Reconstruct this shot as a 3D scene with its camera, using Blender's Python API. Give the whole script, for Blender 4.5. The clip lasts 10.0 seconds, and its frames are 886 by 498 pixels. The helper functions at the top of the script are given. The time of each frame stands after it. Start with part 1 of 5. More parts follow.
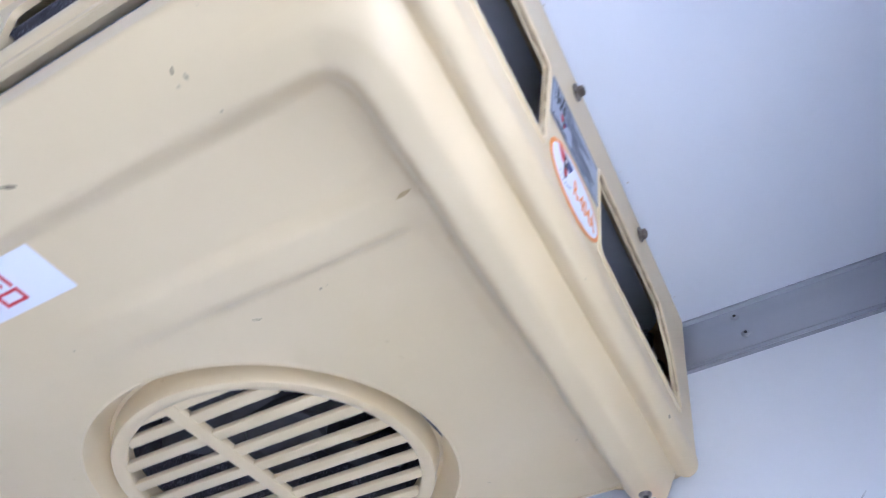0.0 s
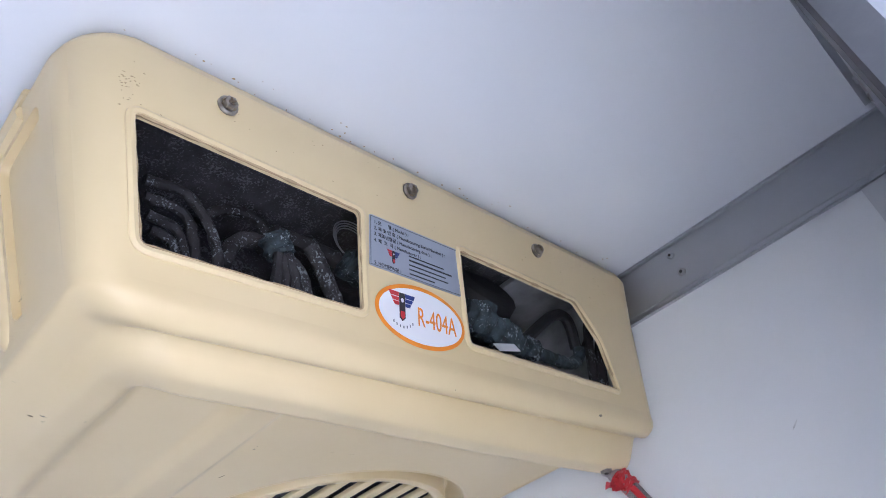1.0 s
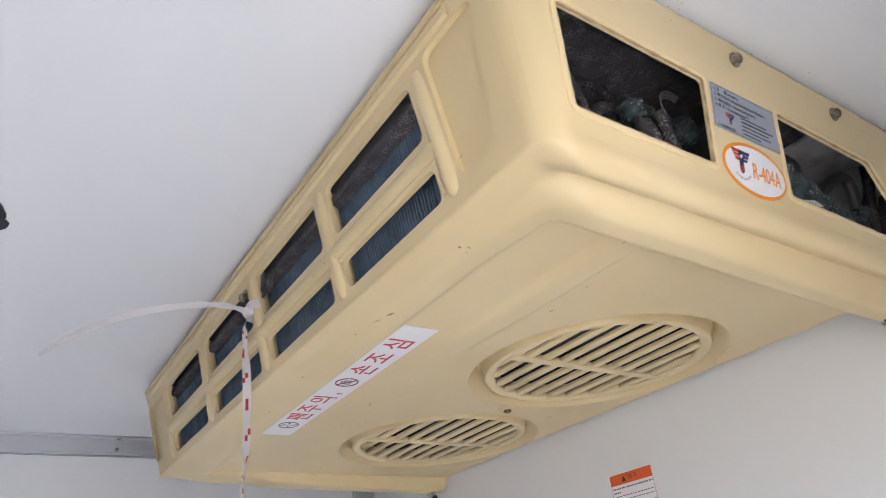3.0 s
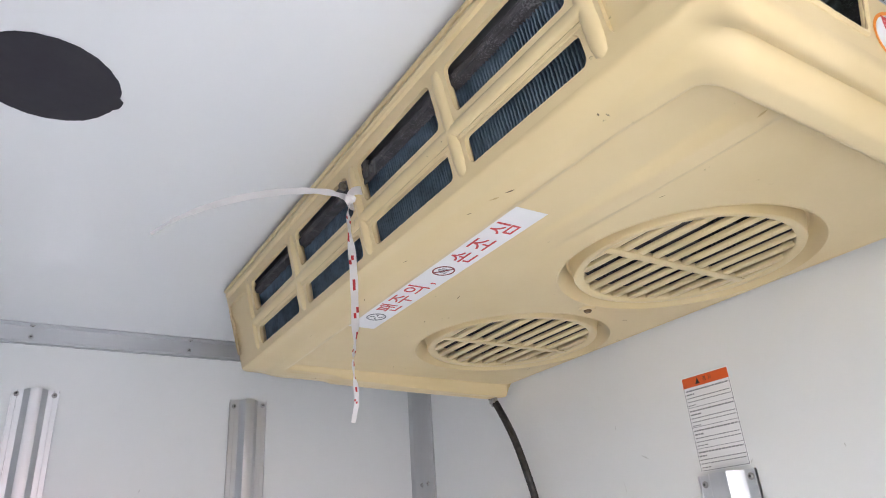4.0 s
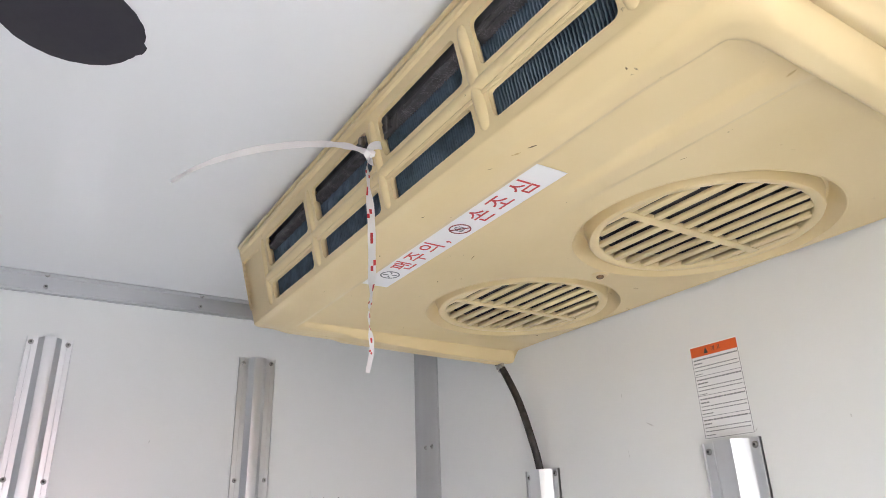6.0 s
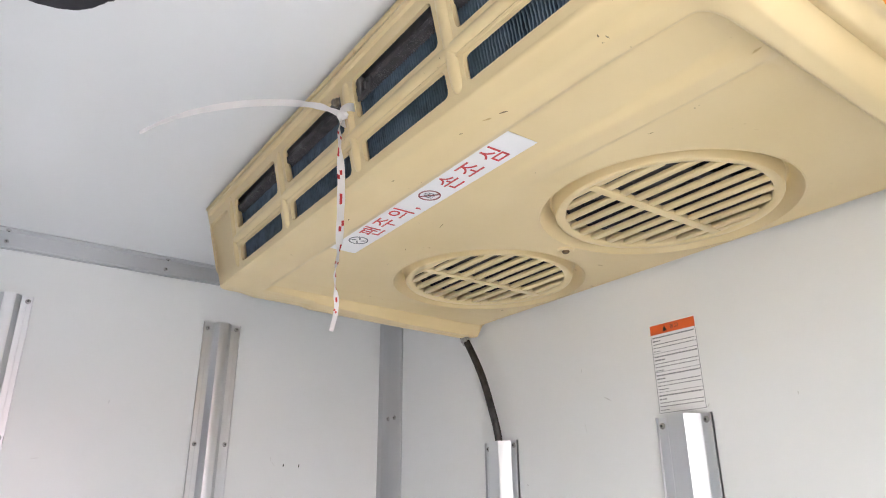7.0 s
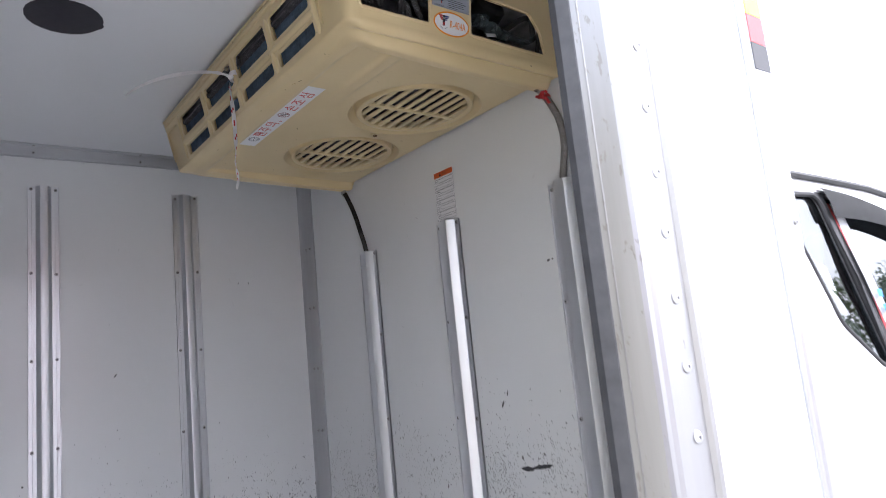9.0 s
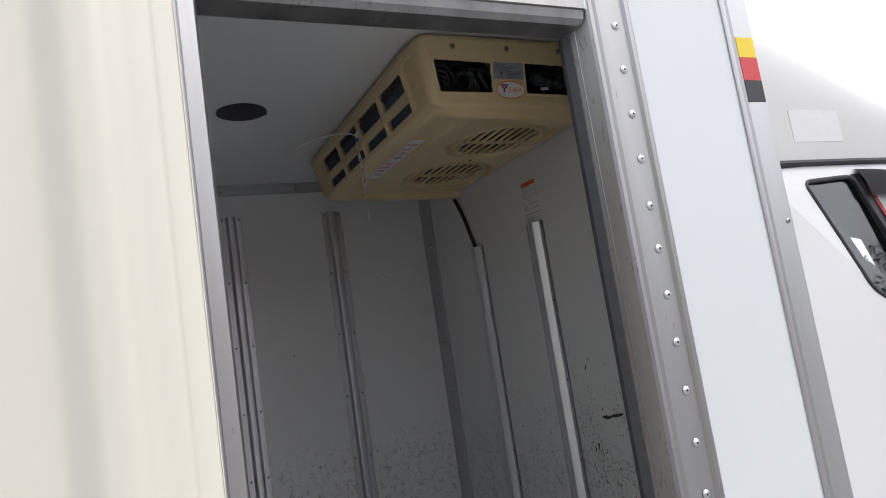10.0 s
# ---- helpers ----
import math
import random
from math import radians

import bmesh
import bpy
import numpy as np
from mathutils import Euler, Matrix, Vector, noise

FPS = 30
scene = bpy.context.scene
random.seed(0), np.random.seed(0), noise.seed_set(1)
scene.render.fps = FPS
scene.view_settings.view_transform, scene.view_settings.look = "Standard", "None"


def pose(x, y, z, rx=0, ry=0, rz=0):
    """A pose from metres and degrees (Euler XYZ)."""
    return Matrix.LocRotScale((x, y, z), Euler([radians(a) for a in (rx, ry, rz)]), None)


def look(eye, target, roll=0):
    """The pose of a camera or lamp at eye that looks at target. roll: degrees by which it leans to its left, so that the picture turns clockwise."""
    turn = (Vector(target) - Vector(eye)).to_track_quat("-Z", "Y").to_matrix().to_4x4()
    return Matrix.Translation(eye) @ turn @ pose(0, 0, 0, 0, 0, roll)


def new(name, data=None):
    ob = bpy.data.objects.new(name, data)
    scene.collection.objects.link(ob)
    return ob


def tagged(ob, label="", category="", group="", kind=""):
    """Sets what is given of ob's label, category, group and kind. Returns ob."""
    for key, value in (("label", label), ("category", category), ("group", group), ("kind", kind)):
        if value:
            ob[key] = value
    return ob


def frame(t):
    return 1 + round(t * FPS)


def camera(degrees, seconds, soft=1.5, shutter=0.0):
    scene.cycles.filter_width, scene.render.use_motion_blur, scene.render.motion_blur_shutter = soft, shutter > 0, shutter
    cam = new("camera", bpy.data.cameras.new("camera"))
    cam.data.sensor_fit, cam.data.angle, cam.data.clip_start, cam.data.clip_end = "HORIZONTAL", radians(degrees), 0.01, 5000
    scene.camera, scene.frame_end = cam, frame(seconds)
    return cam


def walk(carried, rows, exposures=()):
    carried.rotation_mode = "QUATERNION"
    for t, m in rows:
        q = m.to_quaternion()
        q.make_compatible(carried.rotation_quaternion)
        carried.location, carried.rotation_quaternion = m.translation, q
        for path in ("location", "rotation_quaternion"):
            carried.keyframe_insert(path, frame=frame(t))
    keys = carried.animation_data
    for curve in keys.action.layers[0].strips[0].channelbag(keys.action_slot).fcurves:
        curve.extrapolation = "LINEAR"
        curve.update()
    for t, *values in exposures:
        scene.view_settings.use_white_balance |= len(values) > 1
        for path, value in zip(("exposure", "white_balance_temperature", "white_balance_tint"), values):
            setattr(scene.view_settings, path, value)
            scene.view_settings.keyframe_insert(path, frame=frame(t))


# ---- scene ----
cam = camera(66.4, 10.0, soft=0.6, shutter=0.2)
EXPOSURES = [(0, 3.52, 4850, 22), (0.6, 3.23, 5030, 21), (1.0, 3.21, 5260, 20), (1.5, 3.20, 5480, 18), (2.0, 3.15, 5600, 18), (2.5, 3.13, 5900, 18), (3.0, 3.16, 6130, 16), (4.5, 3.46, 6120, 14), (5.0, 3.46, 6200, 14), (6.5, 3.48, 6400, 13), (7.5, 3.54, 6250, 13), (8, 3.48, 5950, 13), (8.5, 3.08, 5950, 15), (9, 2.2, 6000, 16), (9.2, 1.87, 6000, 16), (9.5, 1.37, 5900, 16), (9.7, 0.93, 6000, 13), (10, 0.45, 6300, 12)]
PATH = [
    (0, (1.357, -0.582, 1.876), (0.776, 0.594, 3.386), -2.4),
    (0.2, (1.425, -0.601, 1.903), (0.773, 0.582, 3.378), -4.7),
    (0.5, (1.504, -0.624, 1.959), (0.667, 0.616, 3.287), -7.1),
    (1, (1.583, -0.618, 1.98), (0.592, 0.667, 3.149), -14.7),
    (1.5, (1.595, -0.614, 1.983), (0.447, 0.67, 2.999), -17.1),
    (2, (1.6, -0.639, 1.988), (0.393, 0.625, 2.962), -16.8),
    (2.5, (1.58, -0.703, 1.969), (0.229, 0.384, 2.965), -9.1),
    (3, (1.531, -0.782, 1.931), (0.125, 0.251, 2.908), -6.8),
    (3.2, (1.513, -0.806, 1.92), (0.089, 0.229, 2.87), -6.4),
    (4.3, (1.46, -0.852, 1.877), (-0.084, 0.139, 2.674), -3.6),
    (4.5, (1.458, -0.853, 1.875), (-0.097, 0.129, 2.66), -3.2),
    (5, (1.457, -0.856, 1.876), (-0.107, 0.12, 2.652), -2.8),
    (6.5, (1.456, -0.858, 1.858), (-0.084, 0.18, 2.602), -1.4),
    (7, (1.458, -0.854, 1.844), (-0.064, 0.231, 2.555), -0.5),
    (7.5, (1.503, -0.853, 1.791), (0.005, 0.297, 2.452), -0.1),
    (8, (1.706, -0.846, 1.732), (0.202, 0.32, 2.347), -1.8),
    (8.5, (1.959, -0.925, 1.664), (0.368, 0.217, 2.068), -4.3),
    (9, (2.202, -1.078, 1.615), (0.643, 0.135, 1.932), -5.8),
    (9.2, (2.282, -1.13, 1.568), (0.726, 0.098, 1.832), -5.2),
    (9.4, (2.364, -1.159, 1.576), (0.757, 0.005, 1.825), -6.5),
    (9.5, (2.412, -1.184, 1.594), (0.769, -0.073, 1.838), -6.6),
    (9.6, (2.455, -1.190, 1.596), (0.772, -0.146, 1.864), -6.1),
    (9.8, (2.56, -1.206, 1.621), (0.813, -0.266, 1.888), -8.5),
    (10, (2.658, -1.2155, 1.65), (0.866, -0.346, 1.903), -8.7),
]
walk(cam, [(t, look(eye, target, roll)) for t, eye, target, roll in PATH], exposures=EXPOSURES)

# ---- world, sun, exposure ----
world = bpy.data.worlds.new("sky")
scene.world = world
world.use_nodes = True
wn = world.node_tree
sky = wn.nodes.new("ShaderNodeTexSky")
sky.sky_type, sky.sun_disc = "NISHITA", False
sky.sun_elevation, sky.sun_rotation = radians(50), radians(50)
sky.air_density, sky.dust_density, sky.ozone_density = 0.5, 9.0, 1.0
haze = wn.nodes.new("ShaderNodeMix")
haze.data_type = "RGBA"
haze.inputs["Factor"].default_value = 0.8
haze.inputs["B"].default_value = (6.6, 6.9, 7.2, 1)
wn.links.new(sky.outputs[0], haze.inputs["A"])
wn.links.new(haze.outputs["Result"], wn.nodes["Background"].inputs[0])
wn.nodes["Background"].inputs[1].default_value = 0.15
sun = new("sun", bpy.data.lights.new("sun", "SUN"))
sun.data.energy, sun.data.angle, sun.data.color = 0.95, radians(20), (1.0, 0.97, 0.92)
sun.matrix_world = look((6, 5, 9), (0, 0, 0))

# ---- materials ----
def mat(name, color, rough=0.5, metal=0.0, alt=None, scale=8.0, amount=0.5, bump=0.0, bscale=120.0, coat=0.0, spec=0.5, stretch=(1, 1, 1), rvar=0.12):
    """Principled surface with broad and fine variation of colour and gloss, and a fine relief."""
    m = bpy.data.materials.new(name)
    m.use_nodes = True
    nt = m.node_tree
    L = nt.links.new
    b = nt.nodes["Principled BSDF"]
    b.inputs["Metallic"].default_value = metal
    b.inputs["Roughness"].default_value = rough
    b.inputs["Specular IOR Level"].default_value = spec
    b.inputs["Coat Weight"].default_value = coat
    b.inputs["Coat Roughness"].default_value = 0.12
    tc = nt.nodes.new("ShaderNodeTexCoord")
    mp = nt.nodes.new("ShaderNodeMapping")
    mp.inputs["Scale"].default_value = stretch
    L(tc.outputs["Object"], mp.inputs["Vector"])
    n1 = nt.nodes.new("ShaderNodeTexNoise")
    n1.inputs["Scale"].default_value, n1.inputs["Detail"].default_value = scale, 5
    n2 = nt.nodes.new("ShaderNodeTexNoise")
    n2.inputs["Scale"].default_value, n2.inputs["Detail"].default_value = bscale, 3
    for n in (n1, n2):
        L(mp.outputs["Vector"], n.inputs["Vector"])
    ramp = nt.nodes.new("ShaderNodeValToRGB")
    alt = alt or tuple(c * 0.85 for c in color)
    ramp.color_ramp.elements[0].position, ramp.color_ramp.elements[1].position = 0.5 - 0.25 * (1 - amount) - 0.1, 0.72
    ramp.color_ramp.elements[0].color, ramp.color_ramp.elements[1].color = (*color, 1), (*alt, 1)
    L(n1.outputs["Fac"], ramp.inputs["Fac"])
    L(ramp.outputs["Color"], b.inputs["Base Color"])
    rr = nt.nodes.new("ShaderNodeMapRange")
    rr.inputs["To Min"].default_value, rr.inputs["To Max"].default_value = max(0.02, rough - rvar), min(1, rough + rvar)
    mix = nt.nodes.new("ShaderNodeMath")
    mix.operation = "MULTIPLY_ADD"
    mix.inputs[1].default_value, mix.inputs[2].default_value = 0.4, 0.3
    L(n2.outputs["Fac"], mix.inputs[0])
    L(mix.outputs[0], rr.inputs["Value"])
    L(rr.outputs[0], b.inputs["Roughness"])
    if bump:
        bp = nt.nodes.new("ShaderNodeBump")
        bp.inputs["Strength"].default_value, bp.inputs["Distance"].default_value = 0.6, bump
        L(n2.outputs["Fac"], bp.inputs["Height"])
        L(bp.outputs["Normal"], b.inputs["Normal"])
    return m


def spots(m, color, cover, scale, low=None, high=None, stretch=(1, 1, 1)):
    """Lays sharp flakes of another colour over a material; low, high: heights between which they fade away upwards."""
    nt = m.node_tree
    L = nt.links.new
    b = nt.nodes["Principled BSDF"]
    old = b.inputs["Base Color"].links[0].from_socket
    tc = nt.nodes.new("ShaderNodeTexCoord")
    mp = nt.nodes.new("ShaderNodeMapping")
    mp.inputs["Scale"].default_value = stretch
    L(tc.outputs["Object"], mp.inputs["Vector"])
    fine = nt.nodes.new("ShaderNodeTexNoise")
    fine.inputs["Scale"].default_value, fine.inputs["Detail"].default_value, fine.inputs["Roughness"].default_value = scale, 6, 0.62
    wide = nt.nodes.new("ShaderNodeTexNoise")
    wide.inputs["Scale"].default_value, wide.inputs["Detail"].default_value = scale * 0.14, 3
    L(mp.outputs["Vector"], fine.inputs["Vector"])
    L(tc.outputs["Object"], wide.inputs["Vector"])
    add = nt.nodes.new("ShaderNodeMath")
    add.operation = "MULTIPLY_ADD"
    add.inputs[1].default_value = 0.45
    L(wide.outputs["Fac"], add.inputs[0])
    L(fine.outputs["Fac"], add.inputs[2])
    value = add.outputs[0]
    if low is not None:
        sep = nt.nodes.new("ShaderNodeSeparateXYZ")
        L(tc.outputs["Object"], sep.inputs[0])
        fade = nt.nodes.new("ShaderNodeMapRange")
        fade.inputs["From Min"].default_value, fade.inputs["From Max"].default_value = low, high
        fade.inputs["To Min"].default_value, fade.inputs["To Max"].default_value = 0.0, -0.32
        L(sep.outputs["Z"], fade.inputs["Value"])
        s2 = nt.nodes.new("ShaderNodeMath")
        L(value, s2.inputs[0])
        L(fade.outputs[0], s2.inputs[1])
        value = s2.outputs[0]
    step = nt.nodes.new("ShaderNodeMapRange")
    step.inputs["From Min"].default_value, step.inputs["From Max"].default_value = cover, cover + 0.025
    L(value, step.inputs["Value"])
    mx = nt.nodes.new("ShaderNodeMix")
    mx.data_type = "RGBA"
    L(step.outputs[0], mx.inputs["Factor"])
    L(old, mx.inputs["A"])
    mx.inputs["B"].default_value = (*color, 1)
    L(mx.outputs["Result"], b.inputs["Base Color"])
    return m


WALL = spots(mat("white gel-coat panel", (0.80, 0.81, 0.815), 0.2, 0, (0.75, 0.76, 0.765), 2.2, 0.4, 0.0004, 30, spec=0.5, rvar=0.08),
             (0.08, 0.08, 0.075), 0.825, 260, 1.2, 1.78, (1, 1, 0.5))
CEIL = mat("white gel-coat ceiling", (0.775, 0.79, 0.81), 0.07, 0, (0.735, 0.75, 0.77), 1.6, 0.4, 0.00012, 16, rvar=0.03)
OUTER = mat("white painted outer panel", (0.68, 0.705, 0.72), 0.25, 0, (0.645, 0.67, 0.685), 1.2, 0.4, 0.0003, 18, rvar=0.06)
ALU = mat("brushed aluminium", (0.78, 0.79, 0.81), 0.38, 0.9, (0.62, 0.63, 0.65), 9, 0.6, 0.0003, 160, stretch=(1, 1, 0.06))
# door frame metal in two painted tones: shaded for the reveal, sky-lit outside
ALU2 = spots(mat("worn aluminium, shaded tone", (0.36, 0.36, 0.367), 0.38, 0.95, (0.22, 0.218, 0.215), 13, 0.6, 0.0004, 140, stretch=(1, 1, 0.07)), (0.22, 0.21, 0.2), 0.86, 150, stretch=(1, 1, 0.25))
ALUF = spots(mat("aluminium flange, sky-lit tone", (0.44, 0.44, 0.45), 0.38, 0.88, (0.31, 0.307, 0.30), 9, 0.6, 0.0003, 140, stretch=(1, 1, 0.06)), (0.28, 0.265, 0.245), 0.93, 90, stretch=(1, 1, 0.25))
TRIMO = mat("bright aluminium corner section", (0.60, 0.60, 0.61), 0.36, 0.9, (0.48, 0.48, 0.485), 7, 0.6, 0.0003, 140, stretch=(1, 1, 0.06))
SCREWM = mat("grey screw steel", (0.50, 0.50, 0.50), 0.35, 0.9, (0.30, 0.29, 0.28), 200, 0.6)
STEEL = mat("zinc-plated steel", (0.5, 0.49, 0.46), 0.35, 1.0, (0.3, 0.27, 0.24), 90, 0.6, 0.0003, 300)
WIREG = mat("pale grey wire", (0.42, 0.42, 0.43), 0.35, 0, (0.3, 0.3, 0.31), 90, 0.5)
CREAM = spots(mat("cream moulded plastic", (0.72, 0.583, 0.338), 0.36, 0, (0.66, 0.525, 0.285), 6, 0.5, 0.0004, 45, rvar=0.08), (0.2, 0.16, 0.1), 0.975, 120)
CREAM = spots(CREAM, (0.50, 0.37, 0.19), 0.965, 22)
BLACKR = mat("black rubber", (0.018, 0.018, 0.02), 0.6, 0, (0.03, 0.03, 0.032), 30, 0.5, 0.0004, 200)
FIN = mat("blue-coated fins", (0.14, 0.20, 0.275), 0.4, 0.2, (0.07, 0.105, 0.15), 60, 0.6, 0.0002, 300)
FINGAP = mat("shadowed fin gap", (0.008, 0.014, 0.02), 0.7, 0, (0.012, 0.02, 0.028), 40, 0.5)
DARKM = mat("dark painted steel", (0.05, 0.05, 0.055), 0.5, 0.2, (0.09, 0.085, 0.08), 40, 0.6, 0.0005, 200)
FOAM = spots(mat("black foam insulation", (0.036, 0.034, 0.039), 0.85, 0, (0.075, 0.071, 0.079), 70, 0.7, 0.003, 140), (0.15, 0.147, 0.156), 0.79, 520)
PIPE = spots(mat("tarnished copper pipe", (0.042, 0.038, 0.039), 0.65, 0.1, (0.016, 0.015, 0.016), 60, 0.6, 0.0008, 260, spec=0.3), (0.17, 0.18, 0.185), 0.83, 520)
VERDI = spots(mat("corroded fitting with verdigris", (0.06, 0.085, 0.095), 0.7, 0.1, (0.012, 0.014, 0.015), 110, 0.6, 0.001, 260), (0.29, 0.33, 0.34), 0.83, 420)
WHITE = mat("white vinyl", (0.82, 0.82, 0.84), 0.35, 0, (0.78, 0.78, 0.8), 20, 0.4)
DULLW = mat("weathered white vinyl", (0.66, 0.66, 0.66), 0.45, 0, (0.62, 0.62, 0.62), 20, 0.4)
DARKRED = mat("dark red print", (0.26, 0.04, 0.045), 0.4)
RED = mat("red print", (0.62, 0.045, 0.05), 0.4)
ORANGE = mat("orange print", (0.9, 0.30, 0.02), 0.4)
WARN = mat("orange-red print", (0.78, 0.13, 0.03), 0.4)
BLUEM = mat("bright blue print", (0.03, 0.22, 0.62), 0.4)
BLUE = mat("blue print", (0.03, 0.05, 0.22), 0.4)
SMEAR = mat("grey rubber smear", (0.11, 0.115, 0.12), 0.6, 0, (0.22, 0.225, 0.23), 260, 0.3)
FAINT = mat("faint grey scuff", (0.42, 0.42, 0.42), 0.6, 0, (0.7, 0.7, 0.7), 260, 0.3)
DUSTY = mat("brown dust", (0.36, 0.26, 0.14), 0.8, 0, (0.46, 0.34, 0.19), 300, 0.5)
DIRT = mat("brown dirt", (0.12, 0.085, 0.05), 0.8, 0, (0.2, 0.15, 0.09), 300, 0.5)
INK = mat("dark print", (0.03, 0.03, 0.035), 0.5)
CHIP = mat("bare dark backing", (0.07, 0.07, 0.068), 0.7, 0, (0.12, 0.12, 0.115), 200, 0.5)
NOTEINK = mat("faded print", (0.20, 0.21, 0.23), 0.5)
GREYINK = mat("grey print", (0.2, 0.21, 0.24), 0.5)
PLATE = mat("silver label", (0.42, 0.45, 0.52), 0.4, 0.35, (0.38, 0.41, 0.48), 20, 0.5)
HOSE = mat("grey braided hose", (0.21, 0.195, 0.185), 0.4, 0.2, (0.14, 0.13, 0.122), 110, 0.6, 0.0005, 250)
BRAID = mat("woven steel wire", (0.36, 0.34, 0.33), 0.4, 0.5, (0.24, 0.225, 0.215), 120, 0.6)
HOSED = mat("dark clear hose", (0.02, 0.017, 0.016), 0.25, 0, (0.05, 0.046, 0.043), 90, 0.6, 0.0004, 200)
TARNISH = mat("tarnished rusty steel", (0.40, 0.36, 0.31), 0.42, 0.7, (0.10, 0.075, 0.05), 120, 0.6, 0.0005, 300)
RUSTY = mat("brown rusted steel", (0.26, 0.17, 0.09), 0.5, 0.6, (0.10, 0.06, 0.03), 160, 0.6, 0.0005, 300)
STAIN = mat("brown rust stain", (0.46, 0.32, 0.13), 0.6, 0, (0.62, 0.48, 0.25), 160, 0.5)
REDTAPE = mat("red tape", (0.6, 0.035, 0.04), 0.4, 0, (0.45, 0.02, 0.03), 60, 0.5, 0.0006, 150)
TAPE = mat("white plastic ribbon", (0.86, 0.845, 0.845), 0.35, 0, (0.82, 0.79, 0.79), 30, 0.4)
BLACKD = mat("black adhesive sheet", (0.022, 0.020, 0.030), 0.55, 0, (0.027, 0.026, 0.033), 14, 0.5, 0.0002, 100, spec=0.35)
LEAF = mat("cream coated door skin", (0.70, 0.675, 0.59), 0.36, 0, (0.66, 0.635, 0.55), 2.5, 0.4, 0.0004, 25)
YELLOW = mat("yellow reflective tape", (0.85, 0.62, 0.02), 0.35)
ASPHALT = mat("pale concrete", (0.29, 0.287, 0.28), 0.9, 0, (0.23, 0.227, 0.22), 3, 0.5, 0.004, 90)
CABW = mat("white car paint", (0.72, 0.72, 0.73), 0.22, 0, (0.70, 0.70, 0.71), 1.5, 0.4, coat=0.5, rvar=0.05)
FAIR = mat("pale grey moulded roof fairing", (0.56, 0.56, 0.55), 0.45, 0, (0.51, 0.51, 0.50), 2, 0.5, 0.0004, 60)
SEAL = mat("dark grey rubber seal", (0.055, 0.056, 0.062), 0.5, 0, (0.08, 0.082, 0.09), 40, 0.5, 0.0004, 120)
TRIMA = mat("dull aluminium angle", (0.52, 0.53, 0.55), 0.40, 0.9, (0.40, 0.41, 0.43), 9, 0.6, 0.0003, 160, stretch=(0.06, 1, 1))
COVERP = mat("dark grey painted plate", (0.16, 0.16, 0.175), 0.5, 0.1, (0.10, 0.10, 0.11), 40, 0.6, 0.0004, 160)
TRIMF = mat("dull aluminium strip", (0.56, 0.57, 0.59), 0.42, 0.9, (0.42, 0.43, 0.45), 9, 0.6, 0.0003, 160, stretch=(1, 0.06, 1))
TRIMV = mat("dull upright aluminium strip", (0.62, 0.63, 0.64), 0.45, 0.8, (0.48, 0.485, 0.495), 9, 0.6, 0.0003, 160, stretch=(1, 1, 0.06))
INNERP = mat("dull grey sheet", (0.5, 0.5, 0.51), 0.55, 0.0, (0.22, 0.22, 0.23), 30, 0.6, 0.0004, 120)
FLOORM = mat("pale ribbed aluminium floor", (0.46, 0.465, 0.47), 0.4, 0.25, (0.36, 0.36, 0.36), 4, 0.5, 0.0006, 60)
REDWALL = mat("red wall of the added building", (0.50, 0.30, 0.285), 0.8, 0, (0.44, 0.26, 0.245), 1.5, 0.5, 0.003, 30)
BARK = mat("bark", (0.09, 0.065, 0.045), 0.85, 0, (0.05, 0.038, 0.03), 12, 0.5, 0.01, 40)
FOLIAGE = mat("dark green foliage", (0.045, 0.075, 0.03), 0.6, 0, (0.08, 0.11, 0.045), 3, 0.5)
GLASS = bpy.data.materials.new("tinted glass")
GLASS.use_nodes = True
g = GLASS.node_tree.nodes["Principled BSDF"]
g.inputs["Base Color"].default_value = (0.13, 0.155, 0.17, 1)
g.inputs["Roughness"].default_value, g.inputs["Transmission Weight"].default_value, g.inputs["IOR"].default_value = 0.02, 1.0, 2.0


# ---- building helpers ----
def mesh_of(bm, name, smooth=True, angle=35):
    me = bpy.data.meshes.new(name)
    bm.normal_update()
    bm.to_mesh(me)
    bm.free()
    if smooth:
        me.polygons.foreach_set("use_smooth", [True] * len(me.polygons))
        me.set_sharp_from_angle(angle=radians(angle))
    return me


def part(name, bm, material, parent=None, label="", smooth=True, angle=35):
    """One mesh object, under a thing or a part where a parent is given. material: one or a list."""
    ob = new(name, mesh_of(bm, name, smooth, angle) if isinstance(bm, bmesh.types.BMesh) else bm)
    if not len(ob.data.materials):
        for m in (material if isinstance(material, (list, tuple)) else [material]):
            ob.data.materials.append(m)
    if parent:
        ob.parent = parent
    if label:
        ob["label"] = label
    return ob


def empty(name, label, category, group="", kind=""):
    return tagged(new(name), label, category, group, kind)


def box(bm, lo, hi, bevel=0.0, seg=2, m=None, mi=0):
    c = [(a + b) / 2 for a, b in zip(lo, hi)]
    s = [b - a for a, b in zip(lo, hi)]
    t = Matrix.Translation(c) @ Matrix.Diagonal((*s, 1))
    r = bmesh.ops.create_cube(bm, size=1, matrix=t)
    vs = r["verts"]
    if bevel:
        es = list({e for v in vs for e in v.link_edges})
        out = bmesh.ops.bevel(bm, geom=es, offset=bevel, segments=seg, affect="EDGES", profile=0.5)
        vs = list({v for f in out["faces"] for v in f.verts} | {v for v in vs if v.is_valid})
    if m is not None:
        bmesh.ops.transform(bm, matrix=m, verts=vs)
    for v in vs:
        for f in v.link_faces:
            f.material_index = mi
    return vs


